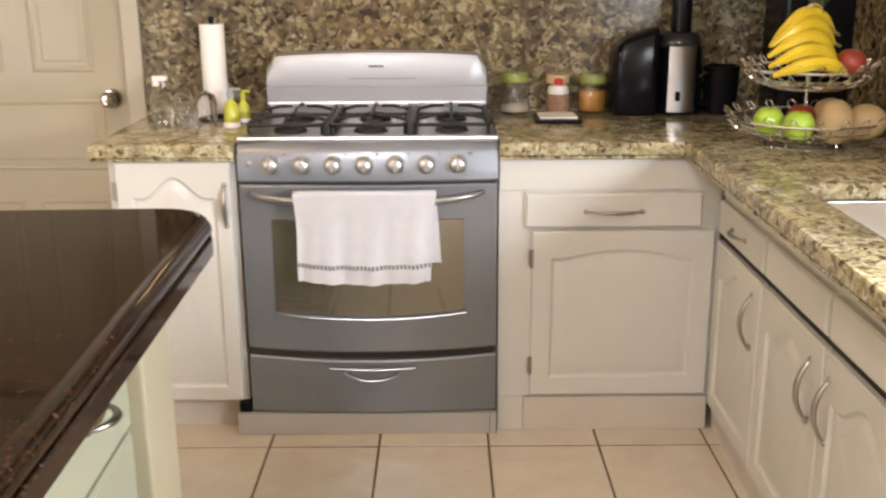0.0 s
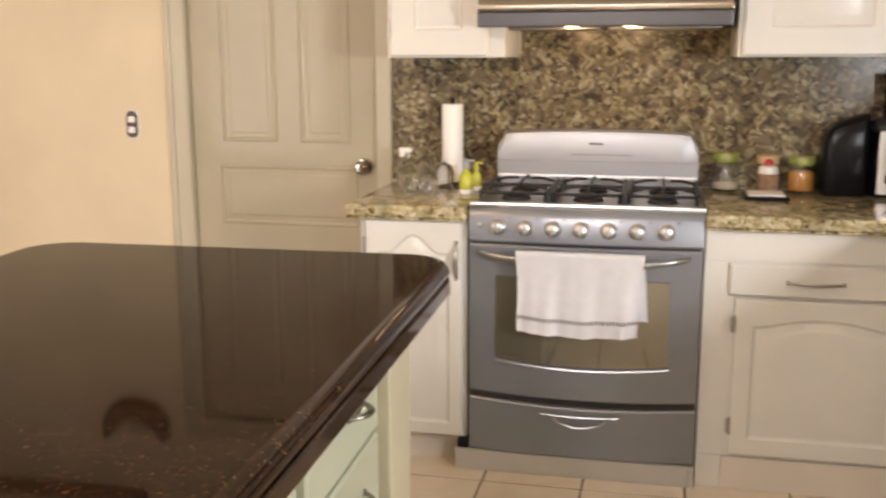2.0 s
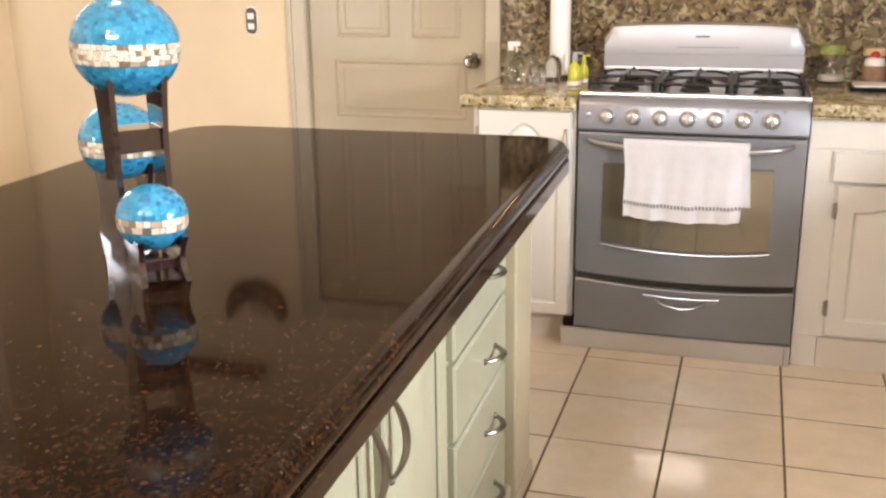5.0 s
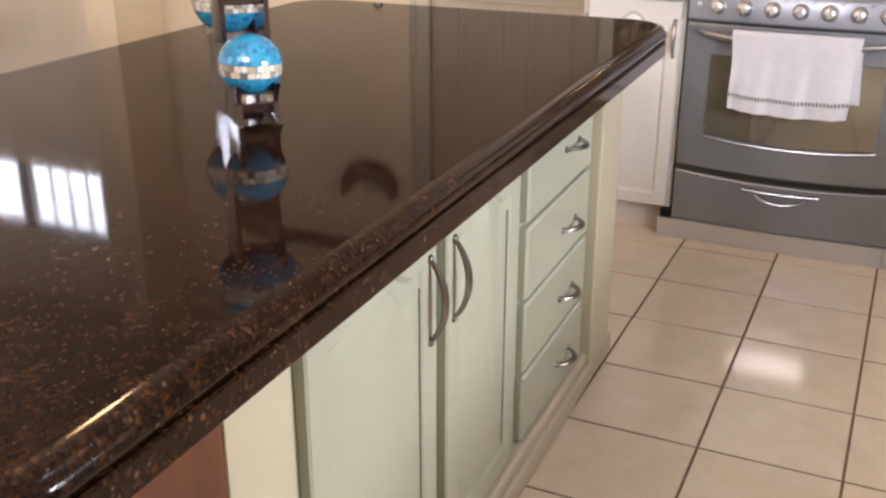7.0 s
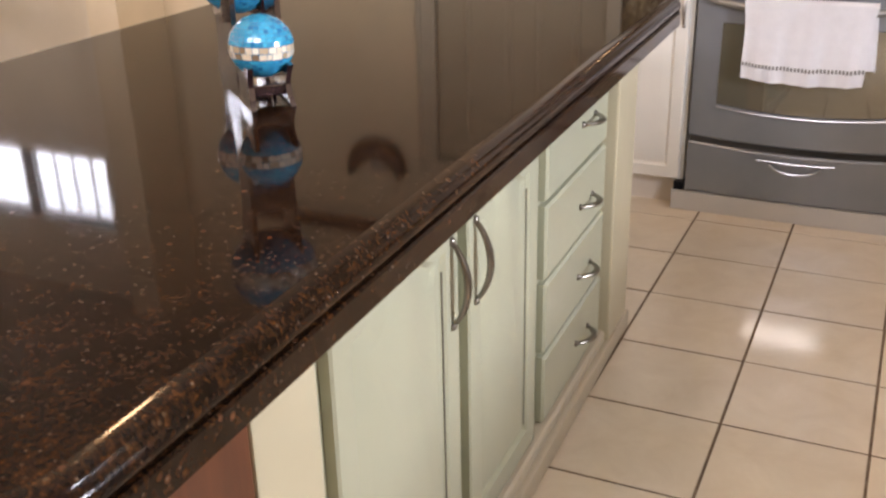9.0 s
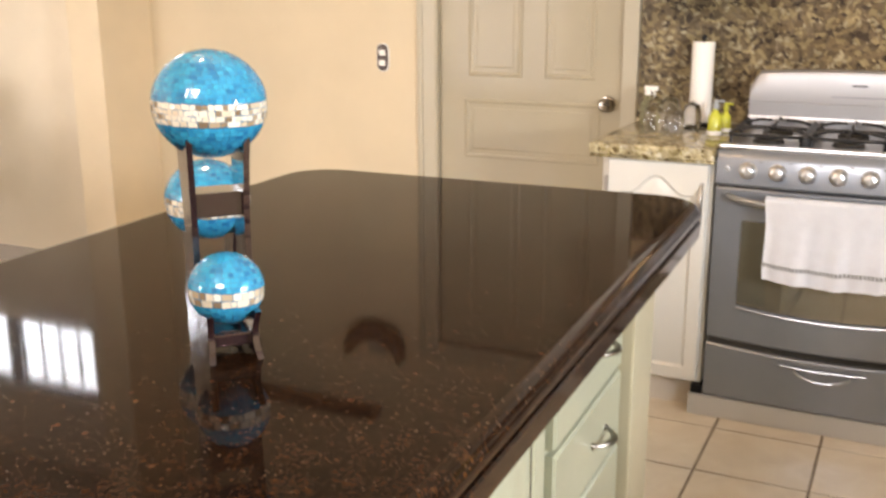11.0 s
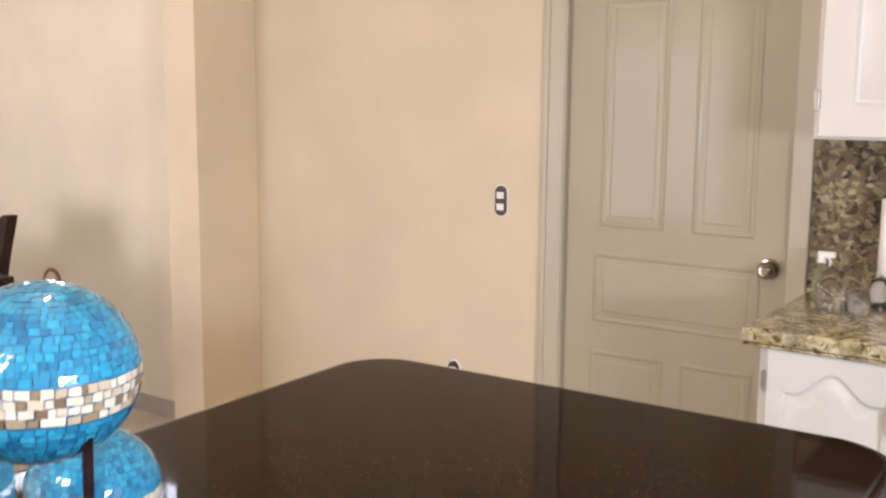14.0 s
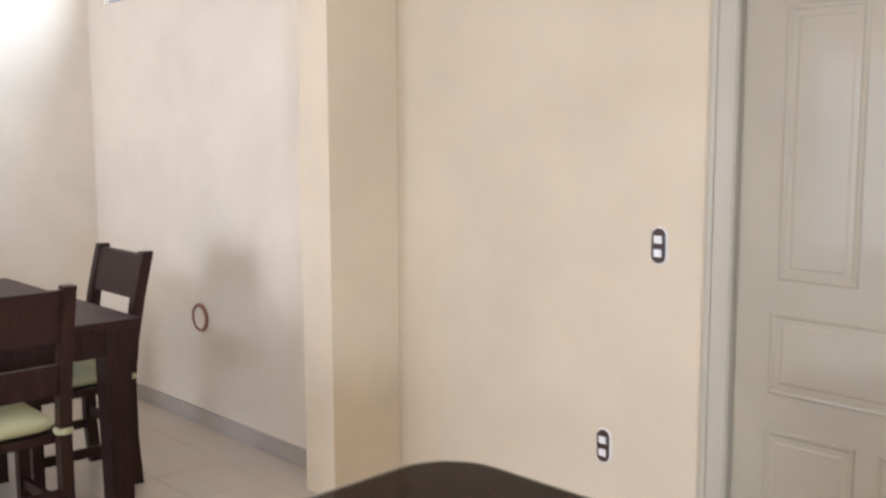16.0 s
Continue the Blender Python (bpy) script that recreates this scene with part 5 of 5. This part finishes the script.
def banana(x, y, z, rz, tilt, L=0.20, bend=0.055, r=0.0185):
    b = tagged(empty("banana", (BX + x, BY + y, COUNTER + z)), "ripe yellow banana in a bunch", "banana", "banana bunch")
    b.matrix_basis = pose(BX + x, BY + y, COUNTER + z, tilt, 0, rz)
    pts, rad = [], []
    for k in range(17):
        u = k / 16
        pts.append(((u - 0.5) * L, 0, bend * math.sin(math.pi * u)))
        rad.append(r * min(1, 0.28 + 2.6 * u) * min(1, 0.30 + 3.0 * (1 - u)))
    smooth(part("skin", tube(pts, rad, 7), BANANA, b), 50)
    smooth(part("stem", tube([((0.5) * L - 0.002, 0, 0.002), (0.5 * L + 0.022, 0, -0.008)], [0.006, 0.005], 6), mat("banana_stem", (0.25, 0.2, 0.06), 0.6), b))
    return b


for k, (dx, dy, dz, rz, tl) in enumerate(((-0.035, -0.11, 0.262, 6, 50), (-0.04, -0.075, 0.282, 10, 35), (-0.04, -0.05, 0.308, 14, 25), (-0.03, -0.03, 0.335, 20, 15), (-0.015, 0.0, 0.362, 26, 5), (-0.03, 0.03, 0.33, 30, 0))):
    banana(dx, dy, dz - 0.055, rz, tl)


def round_fruit(name, x, y, z, r, material, label, cat, squash=(1, 1, 1), rz=0, stem=True):
    f = tagged(empty(name, (BX + x, BY + y, COUNTER + z), rz), label, cat)
    n = 24
    prof = []
    for k in range(15):
        a = math.pi * k / 14
        rr = math.sin(a)
        zz = -math.cos(a)
        if stem:
            zz -= 0.26 * math.exp(-(rr / 0.28) ** 2) * (1 if zz > 0 else -0.5)
        prof.append((r * rr, r * zz))
    bm = lathe(prof, n)
    for vt in bm.verts:
        w = 1 + 0.03 * noise.noise(vt.co * 22 + Vector((x * 50, y * 50, 0)))
        vt.co = Vector((vt.co.x * squash[0] * w, vt.co.y * squash[1] * w, vt.co.z * squash[2] * w))
    smooth(part("skin", bm, material, f), 180)
    if stem:
        smooth(part("stem", tube([(0, 0, r * 0.62), (0.003, 0, r * 1.02)], [0.0022, 0.0016], 5), mat("fruit_stem", (0.12, 0.08, 0.03), 0.8), f))
    return f


round_fruit("apple", -0.125, -0.085, 0.085, 0.040, APPLEGREEN, "green apple in the lower wire tray", "apple")
round_fruit("apple", -0.065, -0.145, 0.082, 0.041, APPLEGREEN, "green apple in the lower wire tray", "apple")
round_fruit("apple", -0.02, -0.03, 0.082, 0.041, APPLERED, "red apple in the lower wire tray", "apple")
round_fruit("apple", 0.085, -0.07, 0.235, 0.040, APPLERED, "red apple beside the bananas", "apple")
round_fruit("potato", 0.035, -0.13, 0.088, 0.044, POTATO, "large brown potato in the wire tray", "potato", (1.1, 1.0, 1.35), 20, False)
round_fruit("onion", 0.125, -0.11, 0.085, 0.047, POTATO, "brown onion in the wire tray", "onion", (1.15, 1, 1.0), 0, False)
round_fruit("potato", 0.08, 0.03, 0.085, 0.045, POTATO, "brown potato in the wire tray", "potato", (1.3, 1, 1), 60, False)

# leafy pineapple crown behind the bananas
pc = tagged(empty("pineapple", (BX + 0.025, BY + 0.05, COUNTER + 0.235)), "pineapple with green crown in the upper tray", "pineapple")
turned(pc, "fruit", [(0, -0.02), (0.035, -0.015), (0.052, 0.03), (0.05, 0.08), (0.03, 0.115), (0, 0.12)], fruit("pineapple_skin", (0.28, 0.16, 0.03), (0.42, 0.28, 0.06), 60, 0.7))
rnd = random.Random(5)
for k in range(22):
    a, lean, L = rnd.random() * 6.28, rnd.uniform(0.15, 0.8), rnd.uniform(0.10, 0.16)
    bm = bmesh.new()
    pr = None
    for j in range(6):
        u = j / 5
        d = L * u * lean * (0.6 + 0.6 * u)
        z = 0.115 + L * u * (1 - 0.35 * lean * u)
        wd = 0.011 * (1 - u) + 0.0008
        p = Vector((d * math.cos(a), d * math.sin(a), z))
        s = Vector((-math.sin(a), math.cos(a), 0)) * wd
        q = [bm.verts.new(p - s), bm.verts.new(p + Vector((0, 0, -0.003 * (1 - u)))), bm.verts.new(p + s)]
        if pr:
            bm.faces.new((pr[0], pr[1], q[1], q[0]))
            bm.faces.new((pr[1], pr[2], q[2], q[1]))
        pr = q
    part("leaf", bm, LEAFGREEN, pc)

# ---- floor tiles ----
GX0, GY0, TS, TD = 0.11, 3.04, 0.3335, 0.3255


def tile_mesh(name, w, d, gx, gy, material):
    rows_ = []
    e = 0.0016
    for i, z in ((0, -0.003), (0, -e), (e, 0.0)):
        rows_.append([(gx / 2 + i, gy / 2 + i, z), (w - gx / 2 - i, gy / 2 + i, z), (w - gx / 2 - i, d - gy / 2 - i, z), (gx / 2 + i, d - gy / 2 - i, z)])
    bm = loops(rows_, False, True)
    bmesh.ops.recalc_face_normals(bm, faces=bm.faces)
    me = bpy.data.meshes.new(name)
    bm.to_mesh(me)
    bm.free()
    me.materials.append(material)
    return me


one = tile_mesh("tile", TS, TD, 0.0065, 0.007, TILE)
tilt = random.Random(12)
rest = bmesh.new()
dine = bmesh.new()
for i in range(-17, 7):
    for j in range(-3, 20):
        x0, y1 = GX0 + i * TS, GY0 - j * TD
        y0 = y1 - TD
        if x0 < WEST - 0.3 or x0 > EAST or y0 < SOUTH - 0.4 or y0 > DOOR_Y:
            continue
        if -1 <= i <= 4 and -1 <= j <= 9:
            o = new("tile", one)
            rx, ry = radians(tilt.uniform(-0.22, 0.22)), radians(tilt.uniform(-0.22, 0.22))
            o.location = (x0, y0, (ry * TS - rx * TD) / 2)
            o.rotation_euler = (rx, ry, 0)
            o.parent = floor
            continue
        target = dine if x0 < -2.9 else rest
        e, gx, gy = (0.0016, 0.0065, 0.007) if x0 > -2.9 else (0.0006, 0.002, 0.002)
        loops([[(x0 + gx / 2 + q, y0 + gy / 2 + q, z), (x0 + TS - gx / 2 - q, y0 + gy / 2 + q, z), (x0 + TS - gx / 2 - q, y1 - gy / 2 - q, z), (x0 + gx / 2 + q, y1 - gy / 2 - q, z)]
               for q, z in ((0, -0.003), (0, -e), (e, 0.0))], False, True, target)
tagged(part("tiles", rest, TILE, floor), kind="stuff")
tagged(part("tiles", dine, DINTILE, floor), kind="stuff")
